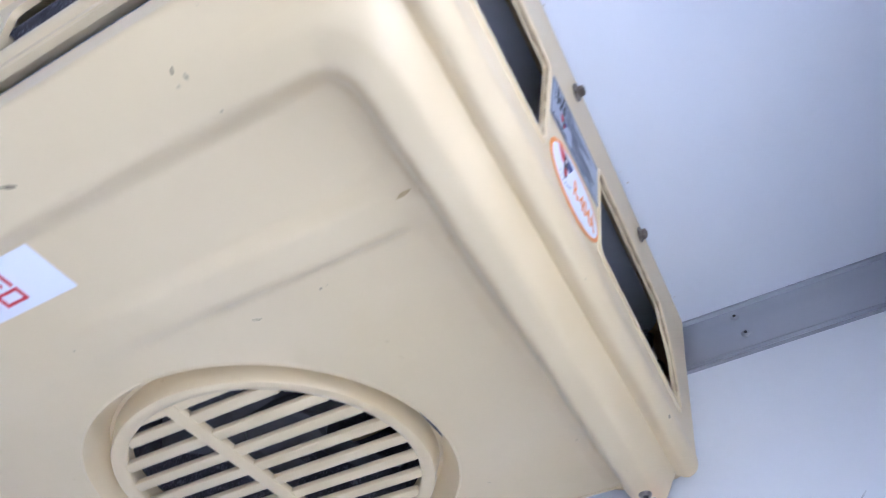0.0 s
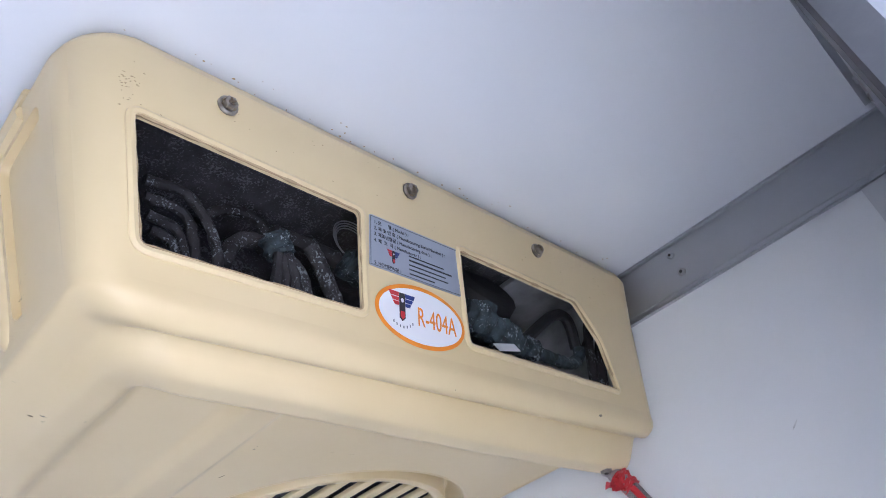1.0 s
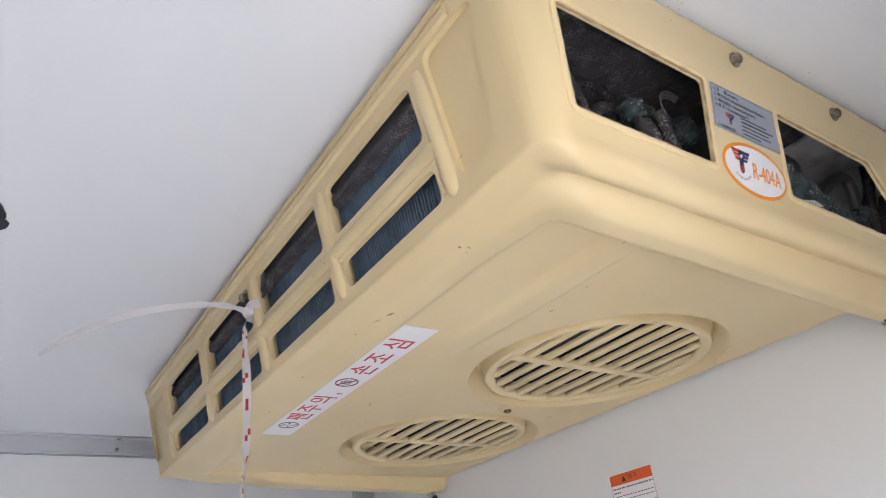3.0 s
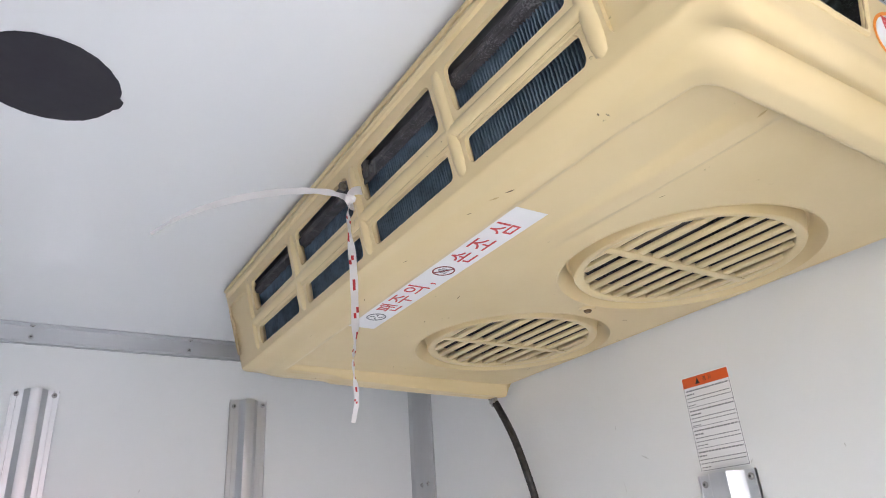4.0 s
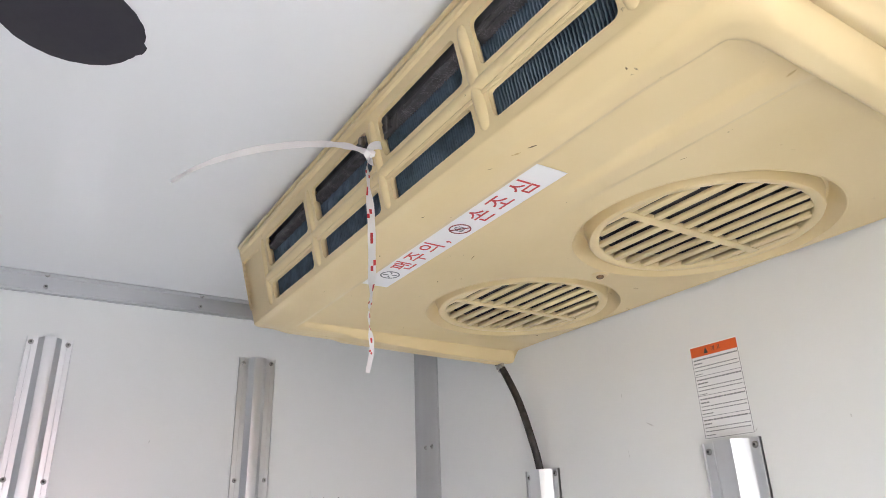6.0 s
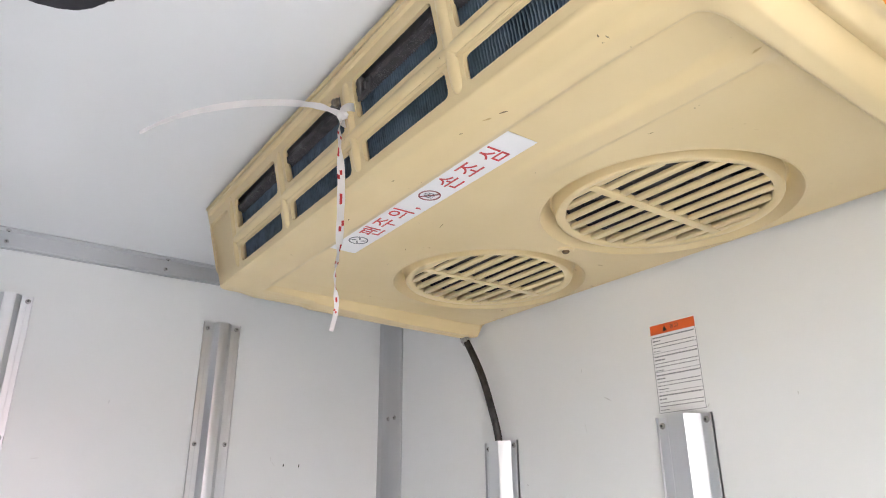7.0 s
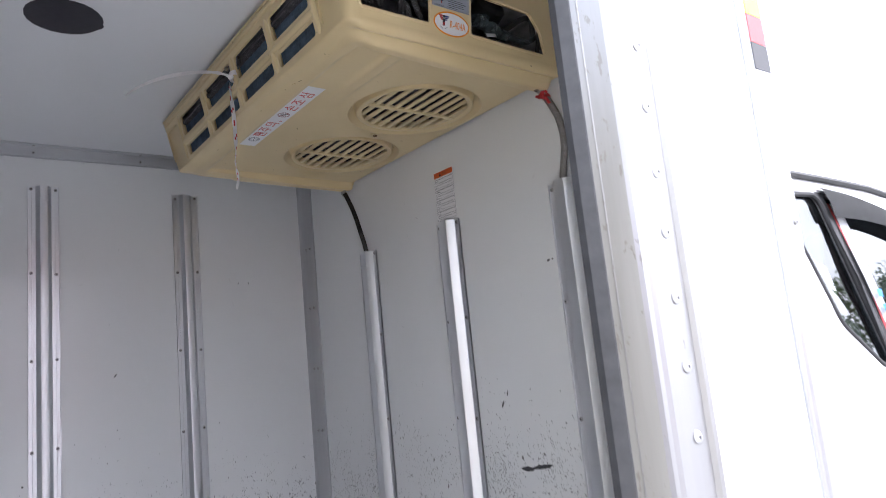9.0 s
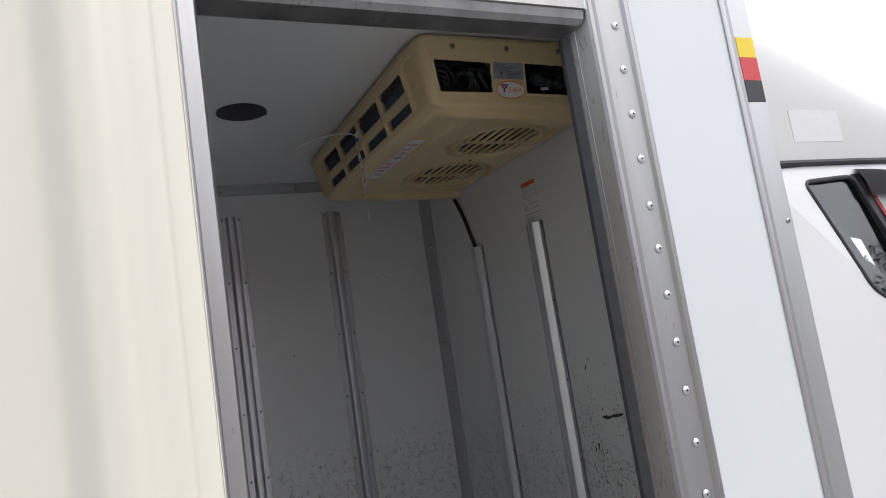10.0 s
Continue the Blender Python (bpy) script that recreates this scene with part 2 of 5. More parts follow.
def spline(pts, n=8):
    """Catmull-Rom points through pts."""
    p = [Vector(q) for q in pts]
    p = [p[0] * 2 - p[1]] + p + [p[-1] * 2 - p[-2]]
    out = []
    for i in range(1, len(p) - 2):
        for k in range(n):
            t = k / n
            a, b, c, d = p[i - 1], p[i], p[i + 1], p[i + 2]
            out.append(0.5 * (2 * b + (c - a) * t + (2 * a - 5 * b + 4 * c - d) * t * t + (3 * b - a - 3 * c + d) * t ** 3))
    return out + [p[-2]]


def tube(bm, pts, r, n=10, closed=False, caps=True, mi=0):
    """A tube along pts; r: radius or a radius per point."""
    pts = [Vector(p) for p in pts]
    rings = []
    side = None
    for i, p in enumerate(pts):
        a = pts[i - 1] if i or closed else p
        b = pts[(i + 1) % len(pts)] if i + 1 < len(pts) or closed else p
        d = (b - a).normalized()
        if side is None:
            side = d.orthogonal().normalized()
        side = (side - d * side.dot(d)).normalized()
        up = d.cross(side)
        rad = r[i] if isinstance(r, (list, tuple)) else r
        rings.append([bm.verts.new(p + (side * math.cos(2 * math.pi * k / n) + up * math.sin(2 * math.pi * k / n)) * rad) for k in range(n)])
    last = len(rings) if closed else len(rings) - 1
    for i in range(last):
        a, b = rings[i], rings[(i + 1) % len(rings)]
        for k in range(n):
            bm.faces.new((a[k], a[(k + 1) % n], b[(k + 1) % n], b[k])).material_index = mi
    if caps and not closed:
        bm.faces.new(rings[0][::-1]).material_index = mi
        bm.faces.new(rings[-1]).material_index = mi


def lathe(bm, profile, n=64, m=None, mi=0):
    """Turns (r, z) pairs round the z axis."""
    m = m or Matrix.Identity(4)
    rings = []
    for r, z in profile:
        if r < 1e-6:
            rings.append([bm.verts.new(m @ Vector((0, 0, z)))])
        else:
            rings.append([bm.verts.new(m @ Vector((r * math.cos(2 * math.pi * k / n), r * math.sin(2 * math.pi * k / n), z))) for k in range(n)])
    for a, b in zip(rings, rings[1:]):
        for k in range(n):
            j = (k + 1) % n
            if len(a) == 1:
                bm.faces.new((a[0], b[k], b[j])).material_index = mi
            elif len(b) == 1:
                bm.faces.new((a[k], a[j], b[0])).material_index = mi
            else:
                bm.faces.new((a[k], a[j], b[j], b[k])).material_index = mi


def prism(bm, outline, axis, lo, hi, mi=0):
    """Extrudes a closed 2D outline along x, y or z."""
    def at(p, h):
        return {"x": (h, p[0], p[1]), "y": (p[0], h, p[1]), "z": (p[0], p[1], h)}[axis]
    a = [bm.verts.new(at(p, lo)) for p in outline]
    b = [bm.verts.new(at(p, hi)) for p in outline]
    fs = [bm.faces.new(a), bm.faces.new(b[::-1])]
    for i in range(len(a)):
        j = (i + 1) % len(a)
        fs.append(bm.faces.new((a[j], a[i], b[i], b[j])))
    for f in fs:
        f.material_index = mi
    bmesh.ops.recalc_face_normals(bm, faces=fs)


def smooth01(a, b, x):
    t = max(0.0, min(1.0, (x - a) / (b - a)))
    return t * t * (3 - 2 * t)


def screw_at(m, r=0.006, name="screw", mat_=None, parent=None):
    """A pan-head screw with a dark recess, whose head stands along the local z of m."""
    bm = bmesh.new()
    lathe(bm, [(r, 0), (r * 0.97, r * 0.25), (r * 0.75, r * 0.5), (r * 0.40, r * 0.6)], 12, m)
    lathe(bm, [(r * 0.40, r * 0.6), (r * 0.34, r * 0.35), (0, r * 0.33)], 12, m, 1)
    return part(name, bm, [mat_ or SCREWM, DARKM], parent)


def facing(origin, right, up):
    """A matrix whose x is right, y is up and z is their normal, at origin."""
    r, u = Vector(right).normalized(), Vector(up).normalized()
    n = r.cross(u)
    u = n.cross(r)
    return Matrix.Translation(origin) @ Matrix((r, u, n)).transposed().to_4x4()


def letters(body, size, m, material, name, parent, thick=0.0002, align="CENTER"):
    c = bpy.data.curves.new(name, "FONT")
    c.body, c.size, c.align_x, c.align_y, c.extrude = body, size, align, "CENTER", thick
    c.resolution_u = 3
    tmp = bpy.data.objects.new(name, c)
    scene.collection.objects.link(tmp)
    me = bpy.data.meshes.new_from_object(tmp.evaluated_get(bpy.context.evaluated_depsgraph_get()))
    bpy.data.objects.remove(tmp)
    me.transform(m)
    me.materials.clear()
    me.materials.append(material)
    me.name = name
    return part(name, me, material, parent)

# ---- the cargo box ----
H, FLOOR, W, YR = 2.345, 0.80, 1.615, -2.70
XO = 1.668
OPEN_Y0, OPEN_Y1, OPEN_Z0, OPEN_Z1 = -1.10, -0.329, 0.82, 2.240


def structure(name, bm, material, label, category, **kw):
    return tagged(part(name, bm, material, **kw), label, category, kind="structure")


bm = bmesh.new()
box(bm, (-0.055, YR - 0.05, FLOOR - 0.08), (XO, 0.10, FLOOR))
structure("floor", bm, FLOORM, "grey ribbed metal floor of the cargo box", "floor")
bm = bmesh.new()
box(bm, (-0.055, YR - 0.05, H), (XO, 0.10, H + 0.07))
structure("ceiling", bm, CEIL, "glossy white panel ceiling of the cargo box", "ceiling")
bm = bmesh.new()
box(bm, (-0.055, YR - 0.05, FLOOR), (0, 0.10, H))
structure("wall_far", bm, WALL, "scuffed glossy white panel side wall", "wall")
bm = bmesh.new()
box(bm, (0, 0, FLOOR), (W, 0.10, H))
structure("wall_front", bm, WALL, "scuffed glossy white panel front wall", "wall")
bm = bmesh.new()
for lo, hi in (((W, OPEN_Y1, FLOOR), (XO, 0.10, H)), ((W, YR - 0.05, FLOOR), (XO, OPEN_Y0, H)),
               ((W, OPEN_Y0, OPEN_Z1), (XO, OPEN_Y1, H)), ((W, OPEN_Y0, FLOOR), (XO, OPEN_Y1, OPEN_Z0))):
    box(bm, lo, hi)
structure("wall_door_side", bm, OUTER, "white painted outer side wall with a door opening", "wall")

# the rear end, shut
bm = bmesh.new()
box(bm, (0, YR - 0.05, FLOOR), (W, YR, H))
structure("wall_rear", bm, OUTER, "white shut rear end of the cargo box", "wall")
bm = bmesh.new()
box(bm, (-0.055, YR - 0.05, H + 0.07), (XO + 0.003, 0.103, H + 0.085))
structure("roof", bm, OUTER, "white roof sheet of the cargo box", "roof")


# angle trims between walls and ceiling
def angle_trim(name, a, b, wall_n, flange_w, flange_c, label, metal=None, first=0.22, pitch=0.30):
    """An L profile from a to b under the ceiling; wall_n points into the room."""
    bm = bmesh.new()
    a, b, n = Vector(a), Vector(b), Vector(wall_n)
    t = 0.0025
    prof = [(0, 0), (flange_c, 0), (flange_c, -t), (t, -t), (t, -flange_w + 0.009), (t + 0.0012, -flange_w + 0.0085), (t + 0.0012, -flange_w + 0.007), (t, -flange_w + 0.0065), (t, -flange_w + 0.003), (t + 0.003, -flange_w), (0, -flange_w)]
    ra = [bm.verts.new(a + n * p + Vector((0, 0, q))) for p, q in prof]
    rb = [bm.verts.new(b + n * p + Vector((0, 0, q))) for p, q in prof]
    fs = [bm.faces.new(ra), bm.faces.new(rb[::-1])]
    for i in range(len(prof)):
        j = (i + 1) % len(prof)
        fs.append(bm.faces.new((ra[j], ra[i], rb[i], rb[j])))
    bmesh.ops.recalc_face_normals(bm, faces=fs)
    ob = structure(name, bm, metal or ALU, label, "trim", angle=20)
    d = (b - a).normalized()
    length = (b - a).length
    k = int(length / pitch)
    for i in range(k + 1):
        p = a + d * (first + i * pitch)
        if (p - a).length > length - 0.05:
            break
        screw_at(facing(p + n * (t + 0.0002) + Vector((0, 0, -flange_w * 0.60)), n.cross(Vector((0, 0, 1))) * -1, (0, 0, 1)), 0.0044, parent=ob)
        if flange_w > 0.05:
            screw_at(facing(p + d * 0.003 + n * (t + 0.0002) + Vector((0, 0, -flange_w * 0.20)), n.cross(Vector((0, 0, 1))) * -1, (0, 0, 1)), 0.0040, mat_=TRIMA, parent=ob)
        if flange_c > 0.015:
            screw_at(facing(p + n * (flange_c * 0.55) + Vector((0, 0, -t - 0.0002)), d, n if d.cross(n).z < 0 else -n), 0.005, parent=ob)
    return ob


angle_trim("trim_far", (0.0, 0.0, H), (0.0, YR, H), (1, 0, 0), 0.038, 0.022, "aluminium angle trim with screws along the far wall", TRIMF, first=0.252, pitch=0.292)
angle_trim("trim_front", (W, 0.0, H), (0.022, 0.0, H), (0, -1, 0), 0.057, 0.008, "aluminium angle trim with screws along the front wall", TRIMA)
angle_trim("trim_door_side", (W, YR, H), (W, -0.022, H), (-1, 0, 0), 0.057, 0.008, "aluminium angle trim with screws along the door-side wall", TRIMA)

# corner trims
bm = bmesh.new()
prism(bm, [(0.0, -0.012), (0.0025, -0.012), (0.010, -0.007), (0.020, -0.005), (0.078, -0.0035), (0.088, -0.005), (0.091, -0.004), (0.091, 0.0), (0.0, 0.0)], "z", FLOOR, H - 0.058)
corner = structure("corner_trim", bm, TRIMV, "dull aluminium strip in the corner of two walls", "trim", angle=20)
for i, z in enumerate((2.04, 1.83, 1.62, 1.41)):
    for x in (0.036, 0.064):
        screw_at(facing((x, -0.0048, z + 0.002 * i), (1, 0, 0), (0, 0, 1)), 0.0055, parent=corner)
bm = bmesh.new()
prism(bm, [(W, -0.05), (W, 0), (W - 0.05, 0), (W - 0.05, -0.003), (W - 0.008, -0.008), (W - 0.003, -0.05)], "z", FLOOR, H - 0.058)
structure("corner_trim_near", bm, TRIMV, "dull aluminium strip in the corner of two walls", "trim")


# upright rails on the walls
def rail(at, along, out, top, prof, label, screws, group):
    """A rolled upright rail: prof are (offset along, offset out) pairs of its skin."""
    o, a, n = Vector(at), Vector(along), Vector(out)
    bm = bmesh.new()
    th = 0.0016
    back = [(s, max(0.0, h - th)) for s, h in prof]
    loop = prof + back[::-1]
    lo = [bm.verts.new(o + a * s + n * h + Vector((0, 0, FLOOR))) for s, h in loop]
    hi = [bm.verts.new(o + a * s + n * h + Vector((0, 0, top))) for s, h in loop]
    k = len(prof)
    fs = []
    for i in range(len(loop)):
        j = (i + 1) % len(loop)
        fs.append(bm.faces.new((lo[i], lo[j], hi[j], hi[i])))
    for i in range(k - 1):
        fs.append(bm.faces.new((hi[i], hi[i + 1], hi[2 * k - 2 - i], hi[2 * k - 1 - i])))
    bmesh.ops.recalc_face_normals(bm, faces=fs)
    th_ob = empty("wall_rail", label, "rail", group)
    part("channel", bm, ALU, th_ob, angle=18)
    for s in screws:
        for z in [top - 0.012 - 0.245 * i for i in range(6)]:
            if z > FLOOR + 0.02:
                screw_at(facing(o + a * s + n * (0.0022) + Vector((0, 0, z + random.uniform(-0.004, 0.004))), n.cross(Vector((0, 0, 1))) * -1, (0, 0, 1)), 0.0048, parent=th_ob)
    return th_ob


def rib_profile():
    """Two scribed flanges with a raised, slightly crowned rib between, for the side wall."""
    half = [(0.040, 0.0), (0.040, 0.0042), (0.0388, 0.0042), (0.0380, 0.002), (0.0300, 0.002), (0.0295, 0.0026), (0.0290, 0.002), (0.0200, 0.002), (0.0185, 0.0032), (0.0115, 0.0135), (0.0098, 0.0152), (0.0060, 0.0160)]
    return [(-a, h) for a, h in half] + half[::-1]


HALF_HAT = [(0.046, 0.0), (0.046, 0.0052), (0.0445, 0.0052), (0.0438, 0.002), (0.0300, 0.002), (0.0284, 0.0028), (0.0155, 0.0196), (0.0138, 0.0210), (0.0130, 0.0212)]
HAT = [(-a, h) for a, h in HALF_HAT] + HALF_HAT[::-1]
for y in (-0.811, -0.410, -1.21, -1.61, -2.01, -2.41):
    rail((0, y, 0), (0, 1, 0), (1, 0, 0), 2.222, rib_profile(), "aluminium tie rail with a round rib screwed to the side wall", (-0.031, 0.031), "rails on the side wall")
for x, top in ((0.445, 1.957), (0.850, 1.963), (1.260, 1.962)):
    rail((x, 0, 0), (1, 0, 0), (0, -1, 0), top, HAT, "aluminium hat-shaped cover rail screwed to the front wall", (-0.037, 0.037), "cover rails on the front wall")

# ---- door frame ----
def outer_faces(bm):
    """Sky light put into the colour: riveted outside flange paler, worn reveal darker."""
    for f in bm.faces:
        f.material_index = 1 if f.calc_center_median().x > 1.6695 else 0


def frame_post(name, prof, z0, z1, rivet_x, rivet_y, rivet_z, label, k=1.0):
    bm = bmesh.new()
    prism(bm, prof, "z", z0, z1)
    outer_faces(bm)
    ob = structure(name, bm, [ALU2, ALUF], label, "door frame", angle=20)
    for z in rivet_z:
        bm = bmesh.new()
        m = facing((rivet_x, rivet_y, z), (0, 1, 0), (0, 0, 1)) @ Matrix.Diagonal((k, k, 1, 1))
        lathe(bm, [(0.0084, 0), (0.0082, 0.0012), (0.0060, 0.0031), (0.0028, 0.0038), (0.0024, 0.0024), (0, 0.0022)], 14, m)
        lathe(bm, [(0.0094, 0.0001), (0.0094, 0.0005), (0.0083, 0.0006)], 14, m, 2)
        lathe(bm, [(0.0027, 0.0037), (0.0022, 0.0040), (0, 0.0040)], 10, m, 1)
        part("rivet", bm, [ALU, DARKM, ALU2], ob)
    return ob


RIGHT = [(1.608, -0.3295), (1.608, -0.374), (1.614, -0.375), (1.6375, -0.3620), (1.6380, -0.3628), (1.6395, -0.3622), (1.6400, -0.3606), (1.6660, -0.3462), (1.6700, -0.3405), (1.6705, -0.3325), (1.672, -0.330), (1.674, -0.326), (1.674, -0.262), (1.680, -0.258), (1.681, -0.250), (1.678, -0.245), (1.6685, -0.243), (1.6685, -0.3295)]
frame_post("door_frame_front", RIGHT, OPEN_Z0, 2.36, 1.6742, -0.2855, [2.297, 2.205, 2.113, 2.021, 1.930, 1.836, 1.752, 1.663, 1.573, 1.483, 1.387, 1.295, 1.203, 1.112, 1.021, 0.930], "riveted worn aluminium door post")
LEFT = [(1.608, -1.100), (1.608, -1.078), (1.613, -1.0755), (1.664, -1.079), (1.669, -1.083), (1.672, -1.106), (1.6706, -1.1068), (1.6706, -1.1078), (1.672, -1.1086), (1.674, -1.112), (1.674, -1.1305), (1.6734, -1.1312), (1.6734, -1.1318), (1.674, -1.1325), (1.674, -1.196), (1.680, -1.198), (1.680, -1.206), (1.6685, -1.208), (1.6685, -1.100)]
frame_post("door_frame_rear", LEFT, OPEN_Z0, 2.36, 1.6742, -1.160, [2.307, 2.217, 2.128, 2.039, 1.945, 1.850, 1.762, 1.676, 1.588, 1.499, 1.410, 1.321, 1.232, 1.143, 1.054, 0.965], "riveted worn aluminium door post", 1.3)
bm = bmesh.new()
prism(bm, [(1.608, 2.2395), (1.608, 2.205), (1.614, 2.203), (1.655, 2.210), (1.660, 2.216), (1.664, 2.220), (1.668, 2.236), (1.673, 2.238), (1.673, 2.31), (1.680, 2.312), (1.680, 2.32), (1.6685, 2.322), (1.6685, 2.2395)], "y", -1.0985, -0.3535)
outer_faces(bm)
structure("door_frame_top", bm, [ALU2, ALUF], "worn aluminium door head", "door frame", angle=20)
bm = bmesh.new()
prism(bm, [(1.599, -0.345), (1.599, -0.3725), (1.6010, -0.3750), (1.6145, -0.3770), (1.6305, -0.3685), (1.6310, -0.3660), (1.6140, -0.3756), (1.6075, -0.3740), (1.6075, -0.345)], "z", OPEN_Z0, 2.2025)
structure("door_seal", bm, SEAL, "dark grey rubber seal strip along the door post", "seal")

# outer corner trim with reflective stripes
bm = bmesh.new()
prism(bm, [(1.6685, 0.026), (1.672, 0.026), (1.674, 0.030), (1.674, 0.034), (1.671, 0.036), (1.671, 0.042), (1.675, 0.046), (1.676, 0.101), (1.672, 0.107), (1.6685, 0.108)], "z", FLOOR - 0.08, H + 0.07)
ctrim = structure("outer_corner_trim", bm, TRIMO, "aluminium corner trim with yellow, red and black stripes", "trim", angle=25)
for z0, z1, m in ((2.153, 2.200, YELLOW), (2.100, 2.153, RED), (2.050, 2.100, INK)):
    bm = bmesh.new()
    box(bm, (1.6740, 0.0468, z0), (1.6764, 0.1008, z1 - 0.0003), 0.0003, 1)
    part("stripe", bm, m, ctrim)
screw_at(facing((1.6758, 0.087, 1.782), (0, 1, 0), (0, 0, 1)), 0.006, parent=ctrim)

# the open door leaf, folded back past a right angle
def door_leaf():
    th = empty("door", "open cream-coated side door with soft vertical waves", "door")
    hinge, ang = Vector((1.700, -1.1875, 0)), math.atan2(-0.001, 0.70)
    d, n = Vector((math.cos(ang), math.sin(ang), 0)), Vector((-math.sin(ang), math.cos(ang), 0))
    bm = bmesh.new()
    width, z0, z1, nx, nz = 0.701, 0.84, 2.30, 90, 6
    rows = []
    for j in range(nz + 1):
        z = z0 + (z1 - z0) * j / nz
        row = []
        for i in range(nx + 1):
            s = width * i / nx
            h = 0.0030 * (math.sin(s * 38 + 0.5 * math.sin(s * 9)) + 0.35 * math.sin(s * 71 + 1.3 + 0.2 * z) - 1.4) * smooth01(0.0, 0.05, s) * smooth01(width, width - 0.04, s)
            row.append(bm.verts.new(hinge + d * s + n * h + Vector((0, 0, z))))
        rows.append(row)
    for a, b in zip(rows, rows[1:]):
        for i in range(nx):
            bm.faces.new((a[i], a[i + 1], b[i + 1], b[i]))
    part("door_skin", bm, LEAF, th)
    bm = bmesh.new()
    m = Matrix.Translation(hinge) @ Matrix.Rotation(ang, 4, "Z")
    box(bm, (-0.004, -0.098, z0 - 0.01), (width - 0.002, -0.009, z1 + 0.01), 0.004, 2, m)
    part("door_core", bm, OUTER, th)
    # moulded edge strip: broad soft hollows that wander a little with height, one fine joint
    bm = bmesh.new()
    rows, nt, nz = [], 120, 14
    for j in range(nz + 1):
        z = z0 - 0.01 + (z1 - z0 + 0.02) * j / nz
        wob = 0.014 * math.sin(z * 5.1 + 0.6) + 0.007 * math.sin(z * 13.0)
        row = []
        for i in range(nt + 1):
            t = i / nt
            y = 0.0005 - 0.0995 * t
            u = t + wob * min(1, 5 * t)
            bulge = 0.009 * (1 - abs(2 * t - 1) ** 6)
            flute = (0.0026 * smooth01(0.17, 0.30, u) - 0.0066 * smooth01(0.36, 0.50, u) + 0.0046 * smooth01(0.66, 0.95, u) - 0.0004 * smooth01(0.06, 0.09, u)
                     - 0.0008 * math.exp(-((t - 0.098) / 0.006) ** 2) - 0.0004 * math.exp(-((u - 0.255) / 0.02) ** 2) + 0.00010 * math.sin(u * 41 + 1))
            row.append(bm.verts.new(m @ Vector((width - 0.001 + bulge + flute * min(1, 20 * t, 20 * (1 - t)), y, z))))
        rows.append(row)
    for a, b in zip(rows, rows[1:]):
        for i in range(nt):
            bm.faces.new((a[i + 1], a[i], b[i], b[i + 1]))
    bm.faces.new(rows[-1])
    bm.faces.new(rows[0][::-1])
    part("edge_strip", bm, LEAF, th, "cream moulded strip with broad soft upright hollows", angle=60)
    for z in (1.0, 1.55, 2.1):
        bm = bmesh.new()
        tube(bm, [(1.690, -1.215, z - 0.05), (1.690, -1.215, z + 0.05)], 0.008, 12)
        part("hinge", bm, STEEL, th)


door_leaf()

# ---- the evaporator unit under the ceiling ----
UX0, UX1, UY0, UY1 = 0.318, 1.349, -0.568, -0.004
SLOPE, ZT, Z1, ZB = 0.22, 2.324, 2.190, 2.1885
FANS = ((0.988, -0.175), (0.634, -0.175))
FAN_R = 0.1565


def panel_drop(x, y, e=None, w=0.0):
    """How far the moulded underside lies below its base level."""
    def pan(y0, y1, x0):
        return smooth01(y0 - 0.007, y0 + 0.007, y) * smooth01(y1 + 0.007, y1 - 0.007, y) * smooth01(1.254, 1.246, x) * smooth01(x0 - 0.006, x0 + 0.006, x)
    ridge = smooth01(0.86, 1.12, x)
    one = smooth01(-0.498, -0.472, y) * pan(-0.51, -0.400, 0.46)
    two = pan(-0.366, -0.006, 0.46)
    mid = pan(-0.400, -0.366, 0.46) * (1 - ridge)
    d = 0.0085 * (0.05 + 0.95 * smooth01(0.84, 1.20, x)) * (1 - min(1.0, one + two + mid))
    t = smooth01(-0.56, -0.06, y)
    if e is not None:
        belly = (0.3 + 0.7 * smooth01(-0.010, -0.040, y)) * (0.010 + w * (0.017 + 0.012 * t)) * smooth01(0.007, 0.038, e) * smooth01(0.072, 0.052, e)
        lip = w * 0.021 * smooth01(0.036, 0.008, e)
        k = 0.0025 * w
        s = (belly + lip + math.sqrt((belly - lip) ** 2 + k * k) - k * 0.5) / 2
        d = max(d, s)
    far = smooth01(-0.50, -0.47, y) * 0.007 + smooth01(-0.385, -0.372, y) * 0.004 + 0.012 * t
    d = max(d, far * smooth01(0.428 - 0.02 * t, 0.418 - 0.02 * t, x))
    return d


def back(inset):
    """The side towards the wall is nearly upright."""
    return inset * 0.18 if inset < 0.064 else 0.01152 + (inset - 0.064) * 0.02


